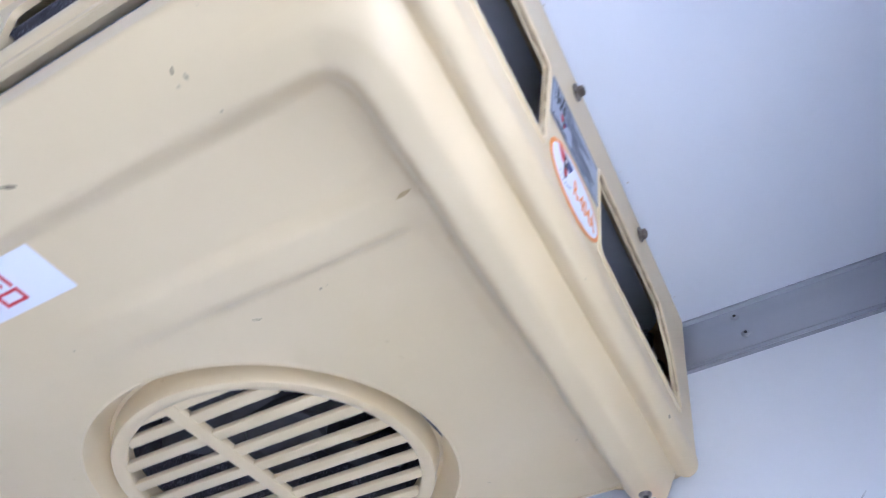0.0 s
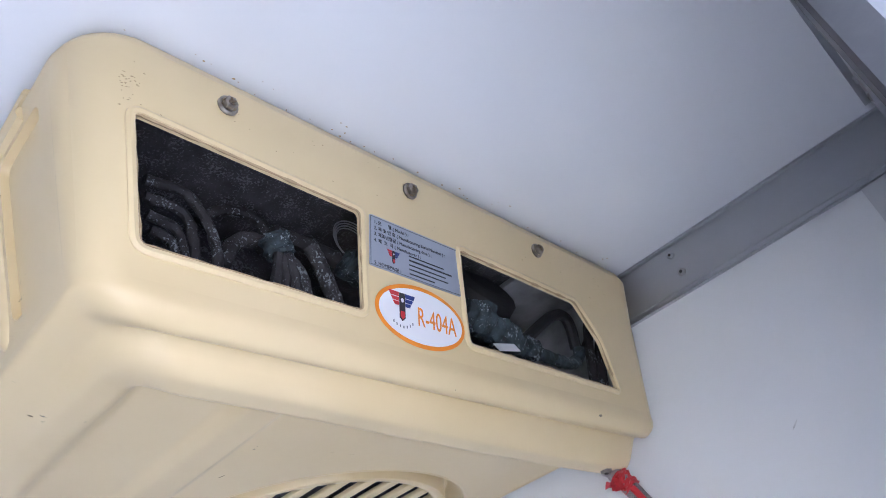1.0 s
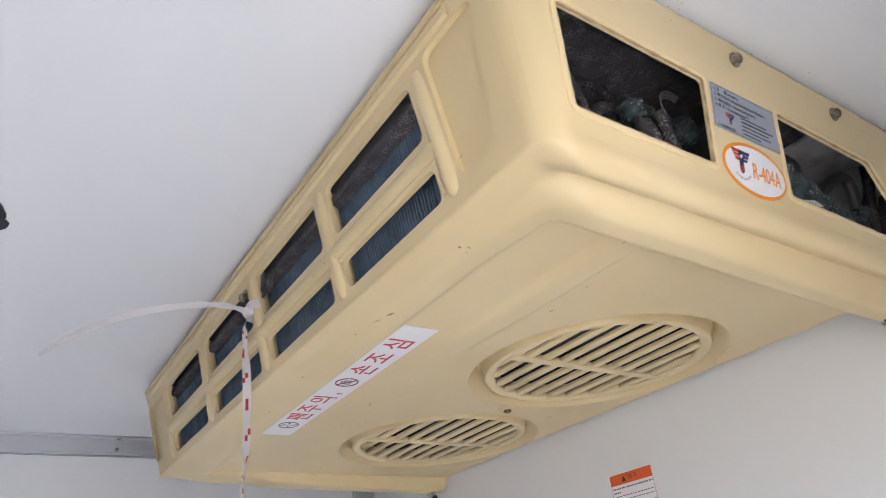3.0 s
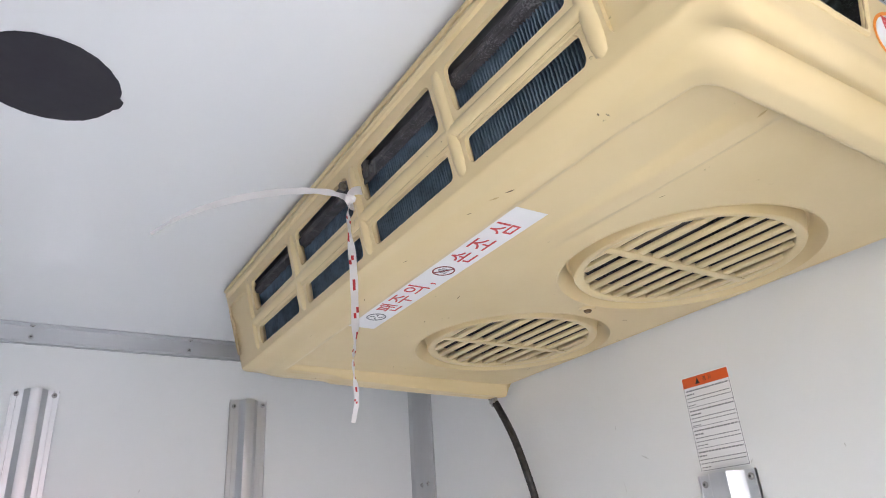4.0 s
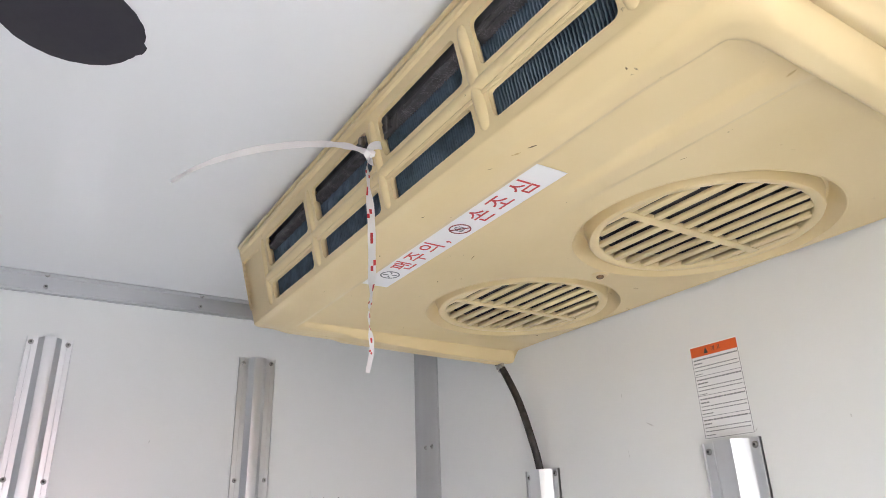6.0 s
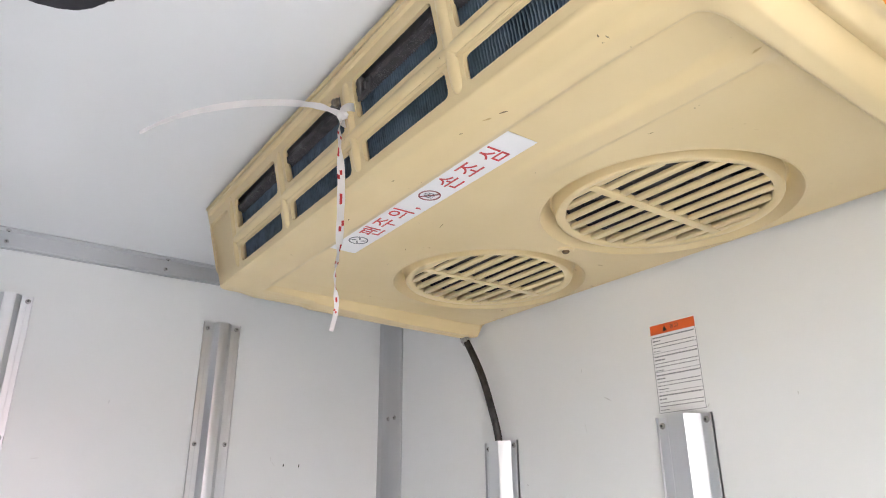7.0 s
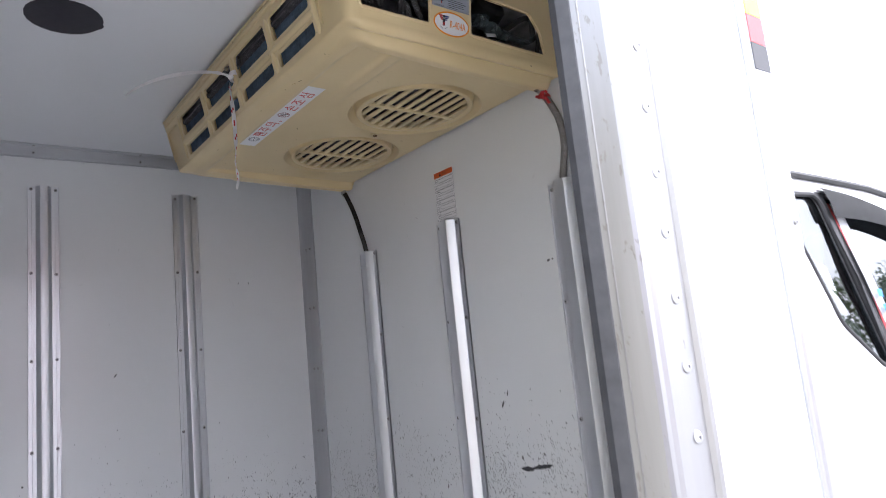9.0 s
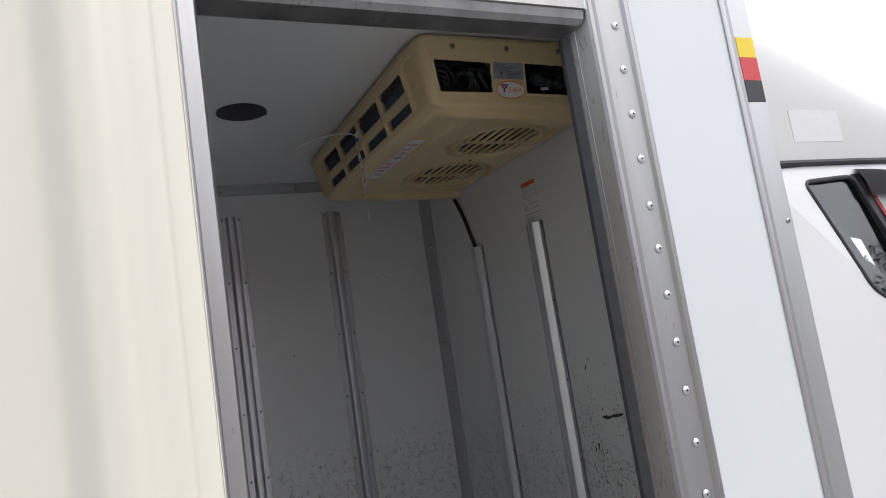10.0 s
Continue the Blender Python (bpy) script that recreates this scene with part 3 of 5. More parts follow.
def outline(inset, r=0.040, arc=10, long=64, short=40):
    """Points round the plan, counter-clockwise from the coil side of the near end."""
    x0, x1, y0, y1 = UX0 + inset, UX1 - inset, UY0 + inset, UY1 - back(inset)
    q = r - inset * 0.55 if inset < 0.034 else max(0.004, min(r - 0.0187 + (inset - 0.034) * 0.3, 0.0321 - (inset - 0.070) * 0.62))
    q = min(q, max(0.0005, (y1 - y0) / 2 - 0.0005))
    qf = min(q, 0.032)
    corners = [((x1, y0), q, -90), ((x1, y1), qf, 0), ((x0, y1), qf, 90), ((x0, y0), min(q, 0.03), 180)]
    out = []
    for k, ((cx, cy), rr, a0) in enumerate(corners):
        ox, oy = cx + (-rr if cx == x1 else rr), cy + (-rr if cy == y1 else rr)
        for i in range(arc + 1):
            a = radians(a0 + 90 * i / arc)
            out.append(Vector((ox + rr * math.cos(a), oy + rr * math.sin(a), 0)))
        (nx, ny), nr, na = corners[(k + 1) % 4]
        px, py = nx + (-nr if nx == x1 else nr), ny + (-nr if ny == y1 else nr)
        b = Vector((px + nr * math.cos(radians(na)), py + nr * math.sin(radians(na)), 0))
        n = short if k % 2 == 0 else long
        a_ = out[-1].copy()
        for i in range(1, n):
            out.append(a_.lerp(b, i / n))
    return out


ARC, LONG, SHORT = 10, 64, 40
END_RANGE = (3, ARC + SHORT)
COIL_FROM = 4 * (ARC + 1) + 2 * (SHORT - 1) + (LONG - 1) - 1


def rounded(poly, r=0.004, n=4):
    """A polygon with rounded corners."""
    out = []
    for i, p in enumerate(poly):
        p, a, b = Vector(p), Vector(poly[i - 1]), Vector(poly[(i + 1) % len(poly)])
        u, v = (a - p).normalized(), (b - p).normalized()
        k = min(r, (a - p).length * 0.4, (b - p).length * 0.4)
        s, e = p + u * k, p + v * k
        for j in range(n + 1):
            t = j / n
            out.append(s * (1 - t) ** 2 + p * 2 * t * (1 - t) + e * t * t)
    return out


def pierced(bm, outer, holes, place, depth, pockets=(), lines=()):
    """A flat wall with openings, each with an inward lip; pockets are blind. place maps (s, z, inward) to the world."""
    from mathutils.geometry import delaunay_2d_cdt
    verts, edges = [], []
    for loop in [outer] + holes:
        k = len(verts)
        verts += [Vector(p) for p in loop]
        edges += [(k + i, k + (i + 1) % len(loop)) for i in range(len(loop))]
    for p, q in lines:
        k = len(verts)
        verts += [Vector(p), Vector(q)]
        edges.append((k, k + 1))
    vs, es, fs, *_ = delaunay_2d_cdt(verts, edges, [], 0, 1e-6)

    def inside(p, poly):
        c = False
        for i in range(len(poly)):
            a, b = poly[i - 1], poly[i]
            if (a[1] > p[1]) != (b[1] > p[1]) and p[0] < (b[0] - a[0]) * (p[1] - a[1]) / (b[1] - a[1]) + a[0]:
                c = not c
        return c

    made = [bm.verts.new(place(v[0], v[1], 0)) for v in vs]
    for f in fs:
        c = sum((vs[i] for i in f), Vector((0, 0))) / len(f)
        if inside(c, outer) and not any(inside(c, h) for h in holes):
            bm.faces.new([made[i] for i in f])
    for k, h in enumerate(holes):
        blind = k in pockets
        dp = 0.005 if blind else depth
        lips = [[bm.verts.new(place(p[0], p[1], q)) for p in h] for q in (0.0, dp)]
        for i in range(len(h)):
            j = (i + 1) % len(h)
            bm.faces.new((lips[0][i], lips[0][j], lips[1][j], lips[1][i]))
        if blind:
            bm.faces.new(lips[1])


def end_place(s, z, q):
    return Vector((UX1 - SLOPE * (H - z) - q, s, z))


def wrap_place(i, z, q):
    """A place on the end wall and round its corner, by the index along the plan."""
    o = outline(SLOPE * (H - z))
    k = max(0, min(len(o) - 2, int(i)))
    p = o[k].lerp(o[k + 1], i - k)
    d = (o[k + 1] - o[k]).normalized()
    return Vector((p.x - d.y * q, p.y + d.x * q, z))


def end_param(y, z):
    o = outline(SLOPE * (H - z))
    for k in range(0, ARC + SHORT):
        if o[k].y <= y <= o[k + 1].y:
            return (k + (y - o[k].y) / (o[k + 1].y - o[k].y), z)
    return (0, z)


def coil_place(s, z, q):
    return Vector((s, UY0 + SLOPE * (H - z) + q, z))


OP_A = [(-0.525, 2.280), (-0.510, 2.2075), (-0.370, 2.2075), (-0.373, 2.277)]
OP_B = [(-0.277, 2.279), (-0.272, 2.207), (-0.077, 2.205), (-0.094, 2.245), (-0.127, 2.276)]
COLS = ((1.052, 1.204), (0.865, 1.024), (0.668, 0.835), (0.477, 0.636))
ROWS_Z = ((2.200, 2.227), (2.252, 2.300))

unit = empty("evaporator_unit", "cream moulded cooling unit with two round fan guards under the ceiling", "air conditioner")


def flat_panel(bm, rim):
    """The middle of the underside, inside the rim, with a round hole for each fan."""
    from mathutils.geometry import delaunay_2d_cdt
    pts = [Vector((v.co.x, v.co.y)) for v in rim]
    edges = [(i, (i + 1) % len(rim)) for i in range(len(rim))]
    for cx, cy in FANS:
        k = len(pts)
        pts += [Vector((cx + FAN_R * math.cos(2 * math.pi * i / 96), cy + FAN_R * math.sin(2 * math.pi * i / 96))) for i in range(96)]
        edges += [(k + i, k + (i + 1) % 96) for i in range(96)]
    x0, x1 = min(p.x for p in pts), max(p.x for p in pts)
    y0, y1 = min(p.y for p in pts), max(p.y for p in pts)
    xs = [x0 + 0.004 + 0.012 * i for i in range(int((x1 - x0) / 0.012))] + [0.46 + 0.004 * i for i in range(-3, 4)] + [1.0 + 0.01 * i for i in range(6)]
    ys = [y0 + 0.003 + 0.012 * i for i in range(int((y1 - y0) / 0.012))] + [-0.409 + 0.003 * i for i in range(19)]
    for x in xs:
        for y in ys:
            if all(abs(math.hypot(x - cx, y - cy) - FAN_R) > 0.004 and math.hypot(x - cx, y - cy) > FAN_R for cx, cy in FANS):
                pts.append(Vector((x, y)))
    vs, es, fs, source, *_ = delaunay_2d_cdt(pts, edges, [], 1, 1e-7)
    made = []
    for v, src in zip(vs, source):
        if src and src[0] < len(rim):
            made.append(rim[src[0]])
        else:
            made.append(bm.verts.new((v.x, v.y, ZB - panel_drop(v.x, v.y))))
    for f in fs:
        c = sum((vs[i] for i in f), Vector((0, 0))) / len(f)
        if any((c - Vector(q)).length < FAN_R - 0.0002 for q in FANS) or len(set(f)) < 3:
            continue
        try:
            bm.faces.new([made[i] for i in f][::-1])
        except ValueError:
            pass


def housing():
    bm = bmesh.new()
    profile = [(0.026, H - 0.0004, 0), (0.0135, 2.3395, 0), (0.0075, 2.333, 0), (SLOPE * (H - ZT), ZT, 0)]
    i1 = SLOPE * (H - Z1)
    profile += [(SLOPE * (H - z), z, 0) for z in [ZT - (ZT - Z1) * k / 6 for k in range(1, 7)]]
    for k in range(1, 15):
        a = math.pi / 2 * k / 14
        profile.append((i1 + 0.030 * (1 - math.cos(a)), Z1 - 0.002 * math.sin(a), math.sin(a) ** 0.6))
    base = profile[-1][0]
    rings = 20
    inner = i1 + 0.084
    for k in range(1, rings + 1):
        profile.append((base + (inner - base) * k / rings, ZB, 1))
    grid = []
    for inset, z, w in profile:
        row = []
        e = inset - i1
        for i, p in enumerate(outline(inset)):
            # the skirt is deep along the near end and runs out round the coil corner
            if i <= ARC + SHORT + 2:
                w_end = 0.4 + 0.6 * smooth01(0.0, 1.0, i / ARC)
            else:
                w_end = 0.4 * smooth01(1.14, 1.30 - inset * 0.6, p.x) if p.y < -0.40 else 0.0
            near = i <= ARC + SHORT + 2 or p.y < -0.40 and p.x > 0.34
            dz = panel_drop(p.x, p.y, e if near and e < 0.08 else None, w_end)
            row.append(bm.verts.new((p.x, p.y, z - w * dz)))
        grid.append(row)
    n = len(grid[0])
    for a, b, pa, pb in zip(grid, grid[1:], profile, profile[1:]):
        wall = pa[1] <= ZT + 1e-6 and pb[1] >= Z1 - 1e-6
        for i in range(n):
            j = (i + 1) % n
            if wall and (END_RANGE[0] <= i < END_RANGE[1] or i >= COIL_FROM):
                continue
            bm.faces.new((a[j], a[i], b[i], b[j]))
    flat_panel(bm, grid[-1])
    # pierced end wall and coil wall; their upper corners follow the slope of the wall
    zt = ZT
    o_t, o_b = outline(profile[3][0]), outline(i1)
    first = END_RANGE[0]
    loop = [(i, zt) for i in range(first, ARC + 1)] + [(END_RANGE[1], zt)]
    loop = [(END_RANGE[1], Z1)] + loop[::-1] + [(i, Z1) for i in range(first, ARC + 1)]
    ribs = [((i, zt), (i, Z1)) for i in range(first + 1, ARC + 1)]
    pierced(bm, loop, [[end_param(p[0], p[1]) for p in rounded(poly)] for poly in (OP_A, OP_B)], wrap_place, 0.0035, (), ribs)
    c0t, c1t, c0b, c1b = o_t[COIL_FROM].x, o_t[0].x, o_b[COIL_FROM].x, o_b[0].x
    cells = [rounded([(x0, z0), (x1, z0), (x1, z1), (x0, z1)], 0.0075, 4) for x0, x1 in COLS for z0, z1 in ROWS_Z]
    pock = [rounded([(1.229, 2.204), (1.270, 2.204), (1.292, 2.309), (1.229, 2.309)], 0.010, 4), rounded([(0.360, 2.212), (0.442, 2.210), (0.442, 2.297), (0.352, 2.300)], 0.010, 4)]
    pierced(bm, [(c0t, zt), (c0b, Z1), (c1b, Z1), (c1t, zt)], cells + pock, coil_place, 0.0045, (len(cells), len(cells) + 1))
    pieces = []
    # moulded beads round the end openings and ribs over the coil wall
    for poly in (OP_A, OP_B):
        cx = sum(p[0] for p in poly) / len(poly)
        cz = sum(p[1] for p in poly) / len(poly)
        grown = [(p[0] + (0.0026 if p[0] > cx else -0.0026), p[1] + (0.0026 if p[1] > cz else -0.0026)) for p in poly]
        pieces.append(("opening_bead", lambda b, g=grown: tube(b, [wrap_place(*end_param(p[0], p[1]), 0.0012) for p in rounded(g, 0.007, 5)], 0.0031, 8, closed=True)))
    bars = [1.217, (1.052 + 1.024) / 2, (0.865 + 0.835) / 2, (0.668 + 0.636) / 2, 0.459]
    for x in bars:
        pts = [coil_place(x, 2.311 - 0.118 * k / 16, 0.0062 - 0.0010 * smooth01(8, 16, k)) for k in range(17)]
        pieces.append(("grille_bar", lambda b, pts=pts: tube(b, pts, [0.0100 * (1 - (abs(k - 8) / 8.02) ** 7) ** 0.5 for k in range(17)], 20)))
    for a, b in zip(bars, bars[1:]):
        pieces.append(("grille_rib", lambda m_, a=a, b=b: tube(m_, [coil_place(a, 2.2400, 0.0050), coil_place(b, 2.2400, 0.0050)], 0.0090, 16)))
        pieces.append(("grille_rib", lambda m_, a=a, b=b: tube(m_, [coil_place(a, 2.2305, 0.0022), coil_place(b, 2.2305, 0.0022)], 0.0036, 8)))
    pieces.append(("edge_bead", lambda b: tube(b, [coil_place(0.36, 2.318, 0.002), coil_place(1.27, 2.318, 0.002)], 0.006, 8)))
    pieces.append(("edge_bead", lambda b: tube(b, [coil_place(0.345, 2.330, 0.003), coil_place(1.275, 2.330, 0.003)], 0.004, 8)))
    # lug between the fan rings, drain spouts
    pieces.append(("lug", lambda b: lathe(b, [(0.0, -0.002), (0.010, -0.002), (0.0125, 0.0), (0.0135, 0.004)], 20, Matrix.Translation((0.818, -0.181, 2.188)))))
    pieces.append(("drain_spout", lambda b: tube(b, spline([(1.276, -0.135, 2.180), (1.272, -0.085, 2.170), (1.268, -0.036, 2.166)], 4), [0.010, 0.013, 0.0155, 0.0168, 0.0175, 0.0178, 0.0176, 0.0165, 0.0125], 16)))
    pieces.append(("drain_spout", lambda b: tube(b, spline([(0.385, -0.30, 2.182), (0.383, -0.15, 2.178), (0.381, -0.030, 2.174)], 4), [0.006, 0.008, 0.010, 0.011, 0.012, 0.012, 0.0125, 0.0125, 0.011], 16)))
    bmesh.ops.remove_doubles(bm, verts=bm.verts, dist=0.00002)
    shell = part("housing", bm, CREAM, unit, angle=40)
    for name, make in pieces:
        b = bmesh.new()
        make(b)
        part(name, b, CREAM, shell)
    return shell


housing()


def guard(cx, cy, flip):
    zp = ZB
    m = Matrix.Translation((cx, cy, 0))
    bm = bmesh.new()
    lathe(bm, [(0.1600, zp + 0.0012), (0.1580, zp - 0.0004), (0.1566, zp - 0.0004), (0.1552, zp + 0.0012), (0.1462, zp + 0.0185), (0.1432, zp + 0.0215), (0.1402, zp + 0.0210), (0.1384, zp + 0.0160), (0.1370, zp + 0.0040),
               (0.1355, zp + 0.0012), (0.1322, zp + 0.0002), (0.1285, zp + 0.0010), (0.1248, zp + 0.0024), (0.1236, zp + 0.0040), (0.1234, zp + 0.0085), (0.1246, zp + 0.020)], 96, m)
    ring = part("fan_guard", bm, CREAM, unit)
    rr, pitch = 0.1252, 0.0262
    for k in range(-4, 5):
        y = k * pitch + 0.004
        half = math.sqrt(max(0.0, rr * rr - y * y))
        if half < 0.02:
            continue
        bm = bmesh.new()
        box(bm, (cx - half, cy + y - 0.0058, zp + 0.0030), (cx + half, cy + y + 0.0058, zp + 0.0080), 0.0014, 2)
        part("slat", bm, CREAM, ring)
    bm = bmesh.new()
    box(bm, (cx - 0.018, cy - 0.1240, zp + 0.0016), (cx - 0.004, cy + 0.1240, zp + 0.0090), 0.0022, 2)
    part("spine", bm, CREAM, ring)
    # the disc closes beyond the last slots
    for side in (-1, 1):
        bm = bmesh.new()
        cut = math.acos(0.1160 / 0.1250)
        arc = [side * math.pi / 2 - cut + 2 * cut * k / 12 for k in range(13)]
        prism(bm, [(cx + 0.1250 * math.cos(t), cy + 0.1250 * math.sin(t)) for t in arc], "z", zp + 0.0028, zp + 0.0080)
        part("guard_edge", bm, CREAM, ring)
    # fan behind the guard
    bm = bmesh.new()
    lathe(bm, [(0, 2.232), (0.034, 2.232), (0.037, 2.236), (0.037, 2.262), (0.0, 2.262)], 32, m)
    fan = part("fan", bm, DARKM, unit, "dark fan wheel behind the guard")
    for k in range(5):
        t = Matrix.Translation((cx, cy, 2.248)) @ Matrix.Rotation(2 * math.pi * k / 5 + flip, 4, "Z") @ Matrix.Rotation(radians(24), 4, "X")
        bm = bmesh.new()
        box(bm, (0.034, -0.038, -0.001), (0.112, 0.038, 0.001), 0.0006, 1, t)
        part("blade", bm, DARKM, fan)
    bm = bmesh.new()
    lathe(bm, [(0.126, zp + 0.022), (0.124, 2.26), (0.122, 2.30)], 48, m)
    part("fan_shroud", bm, FOAM, unit)


for k, (fx, fy) in enumerate(FANS):
    guard(fx, fy, 0.4 * k)


def coil_block():
    bm = bmesh.new()
    nz, per = 40, 4
    pitch = 0.0042
    nx = int((1.215 - 0.45) / pitch * per)
    rows = []
    for j in range(nz + 1):
        z = 2.192 + 0.127 * j / nz
        row = []
        for i in range(nx + 1):
            fin = i // per
            sway = 0.00028 * math.sin(z * 800 + 0.7 * math.sin(fin * 1.7)) + 0.0007 * noise.noise((fin * 0.37, z * 90, 5))
            x = 0.45 + pitch * i / per + sway
            lean = 0.0012 * noise.noise((fin * 0.61, z * 40, 9))
            y = -0.541 + SLOPE * (H - z) * 0.8 - (0.0, 0.0060, 0.0072, 0.0064)[i % per] + lean
            row.append(bm.verts.new((x, y, z)))
        rows.append(row)
    for a, b in zip(rows, rows[1:]):
        for i in range(nx):
            # shade between the fins is put into the gap's near-black colour
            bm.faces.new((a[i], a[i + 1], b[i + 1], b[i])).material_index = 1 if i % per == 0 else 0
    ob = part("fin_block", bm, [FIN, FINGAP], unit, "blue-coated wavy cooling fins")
    ob["kind"] = "stuff"
    bm = bmesh.new()
    box(bm, (0.462, -0.5485, 2.2865), (1.225, -0.520, 2.2885), 0.0008)
    box(bm, (0.462, -0.5500, 2.2862), (1.225, -0.5470, 2.2945), 0.0008)
    part("coil_bracket", bm, FOAM, unit, "dark crusted steel bracket above the fins")
    bm = bmesh.new()
    box(bm, (0.462, -0.5455, 2.2955), (1.225, -0.5435, 2.322), 0.0006)
    part("coil_cover", bm, COVERP, unit, "dark grey plate above the bracket")
    bm = bmesh.new()
    box(bm, (0.872, -0.5530, 2.270), (0.900, -0.5502, 2.2895), 0.001)
    box(bm, (0.876, -0.5560, 2.274), (0.883, -0.5502, 2.297), 0.0015)
    box(bm, (0.889, -0.5560, 2.274), (0.895, -0.5502, 2.284), 0.0015)
    part("clip", bm, DARKM, unit)
    bm = bmesh.new()
    box(bm, (0.36, -0.48, 2.215), (1.20, -0.42, 2.334), 0.003)
    box(bm, (1.195, -0.50, 2.20), (1.203, -0.34, 2.334), 0.001)
    part("coil_core", bm, FOAM, unit, "dark coil core and its end plate")
    bm = bmesh.new()
    box(bm, (0.36, -0.525, 2.3345), (1.295, -0.03, 2.3435), 0.001)
    box(bm, (1.13, -0.34, 2.205), (1.136, -0.03, 2.334), 0.001)
    vs = [bm.verts.new(coil_place(s, z, 0.011)) for s, z in ((1.222, 2.200), (1.288, 2.200), (1.296, 2.332), (1.222, 2.332))]
    f = bm.faces.new(vs)
    bmesh.ops.solidify(bm, geom=[f], thickness=0.002)
    part("liner", bm, FOAM, unit, "black speckled foam lining")
    bm = bmesh.new()
    box(bm, (1.14, -0.030, 2.205), (1.31, -0.024, 2.334), 0.001)
    box(bm, (1.14, -0.135, 2.328), (1.30, -0.031, 2.334), 0.001)
    part("inner_plate", bm, INNERP, unit, "pale inner side plate")


coil_block()


def plumbing():
    def run(name, pts, r, m=PIPE, n=10, label=""):
        bm = bmesh.new()
        rough = m in (PIPE, VERDI)
        pts = spline(pts, 14 if rough else 6)
        if isinstance(r, list):
            r = [r[min(len(r) - 1, int(i * len(r) / len(pts)))] for i in range(len(pts))]
        tube(bm, pts, r, n)
        if rough:
            for v in bm.verts:
                v.co += Vector((noise.noise(v.co * 230), noise.noise(v.co * 230 + Vector((5, 0, 0))), noise.noise(v.co * 230 + Vector((0, 7, 0))))) * (0.0018 if m is VERDI else 0.0008)
        return part(name, bm, m, unit, label)

    # return bends, distributor and capillaries behind the long opening
    run("return_bend", [(1.283, -0.496, 2.288), (1.283, -0.471, 2.288), (1.28, -0.456, 2.277), (1.277, -0.447, 2.262), (1.273, -0.442, 2.243)], 0.0034)
    run("return_bend", [(1.28, -0.494, 2.277), (1.28, -0.471, 2.275), (1.277, -0.462, 2.262), (1.273, -0.458, 2.243)], 0.0034)
    run("return_bend", [(1.278, -0.491, 2.266), (1.277, -0.474, 2.263), (1.275, -0.467, 2.252), (1.273, -0.464, 2.242)], 0.0034)
    run("return_bend", [(1.276, -0.488, 2.256), (1.275, -0.475, 2.253), (1.273, -0.471, 2.242)], 0.0034)
    run("return_bend", [(1.268, -0.453, 2.283), (1.271, -0.443, 2.294), (1.272, -0.429, 2.3), (1.272, -0.416, 2.3), (1.271, -0.406, 2.295), (1.268, -0.404, 2.283)], 0.0042)
    run("branch_pipe", [(1.268, -0.438, 2.25), (1.271, -0.434, 2.265), (1.273, -0.425, 2.275), (1.274, -0.414, 2.277), (1.273, -0.405, 2.272)], 0.0058)
    run("suction_pipe", [(1.284, -0.41, 2.28), (1.284, -0.393, 2.279), (1.284, -0.371, 2.278), (1.284, -0.354, 2.276), (1.283, -0.34, 2.274)], 0.0062)
    run("distributor", [(1.293, -0.415, 2.271), (1.291, -0.411, 2.265), (1.289, -0.406, 2.255)], [0.006, 0.0098, 0.0105, 0.0100, 0.0098, 0.0104, 0.0096, 0.0070], VERDI, 16, "corroded brass distributor with blue-green verdigris")
    run("capillary", [(1.298, -0.415, 2.25), (1.295, -0.415, 2.238), (1.292, -0.417, 2.225)], 0.0036, PIPE, 8)
    run("capillary", [(1.298, -0.412, 2.249), (1.295, -0.409, 2.238), (1.292, -0.408, 2.224)], 0.0036, PIPE, 8)
    run("capillary", [(1.298, -0.41, 2.25), (1.296, -0.403, 2.239), (1.292, -0.399, 2.223)], 0.0036, PIPE, 8)
    run("capillary", [(1.298, -0.409, 2.251), (1.296, -0.397, 2.242), (1.292, -0.39, 2.224)], 0.0036, PIPE, 8)
    run("liquid_pipe", [(1.298, -0.389, 2.266), (1.296, -0.382, 2.256), (1.293, -0.374, 2.243), (1.29, -0.365, 2.228)], 0.0055)
    run("pipe_joint", [(1.29, -0.355, 2.273), (1.289, -0.348, 2.27), (1.288, -0.336, 2.266)], [0.0075, 0.0110, 0.0120, 0.0115, 0.0105, 0.0110], VERDI, 14)
    for k in range(4):
        bm = bmesh.new()
        cy, cz, r = -0.336, 2.299, 0.0150 + 0.0016 * k
        tube(bm, [(1.282 + 0.0010 * k, cy + r * math.cos(t), cz + r * math.sin(t)) for t in [radians(60 + 9 * q) for q in range(20)]], 0.0005, 6)
        part("sensor_wire", bm, WIREG, unit)
    # motor, valve and hoses behind the cut-off opening
    bm = bmesh.new()
    lathe(bm, [(0, 0.002), (0.024, 0.002), (0.030, 0.0), (0.034, -0.004), (0.035, -0.03), (0.0, -0.03)], 36, Matrix.Translation((1.276, -0.169, 2.317)) @ Matrix.Rotation(radians(62), 4, "Y"))
    part("motor", bm, BLACKR, unit, "black round motor cap")
    run("valve_body", [(1.296, -0.241, 2.258), (1.295, -0.22, 2.253), (1.294, -0.197, 2.246), (1.292, -0.171, 2.24)], [0.010, 0.0135, 0.0150, 0.0140, 0.0110, 0.0120, 0.0150, 0.0150, 0.0120, 0.0105], VERDI, 14, "corroded expansion valve")
    run("valve_cap", [(1.295, -0.22, 2.25), (1.298, -0.212, 2.266)], 0.0100, VERDI, 12)
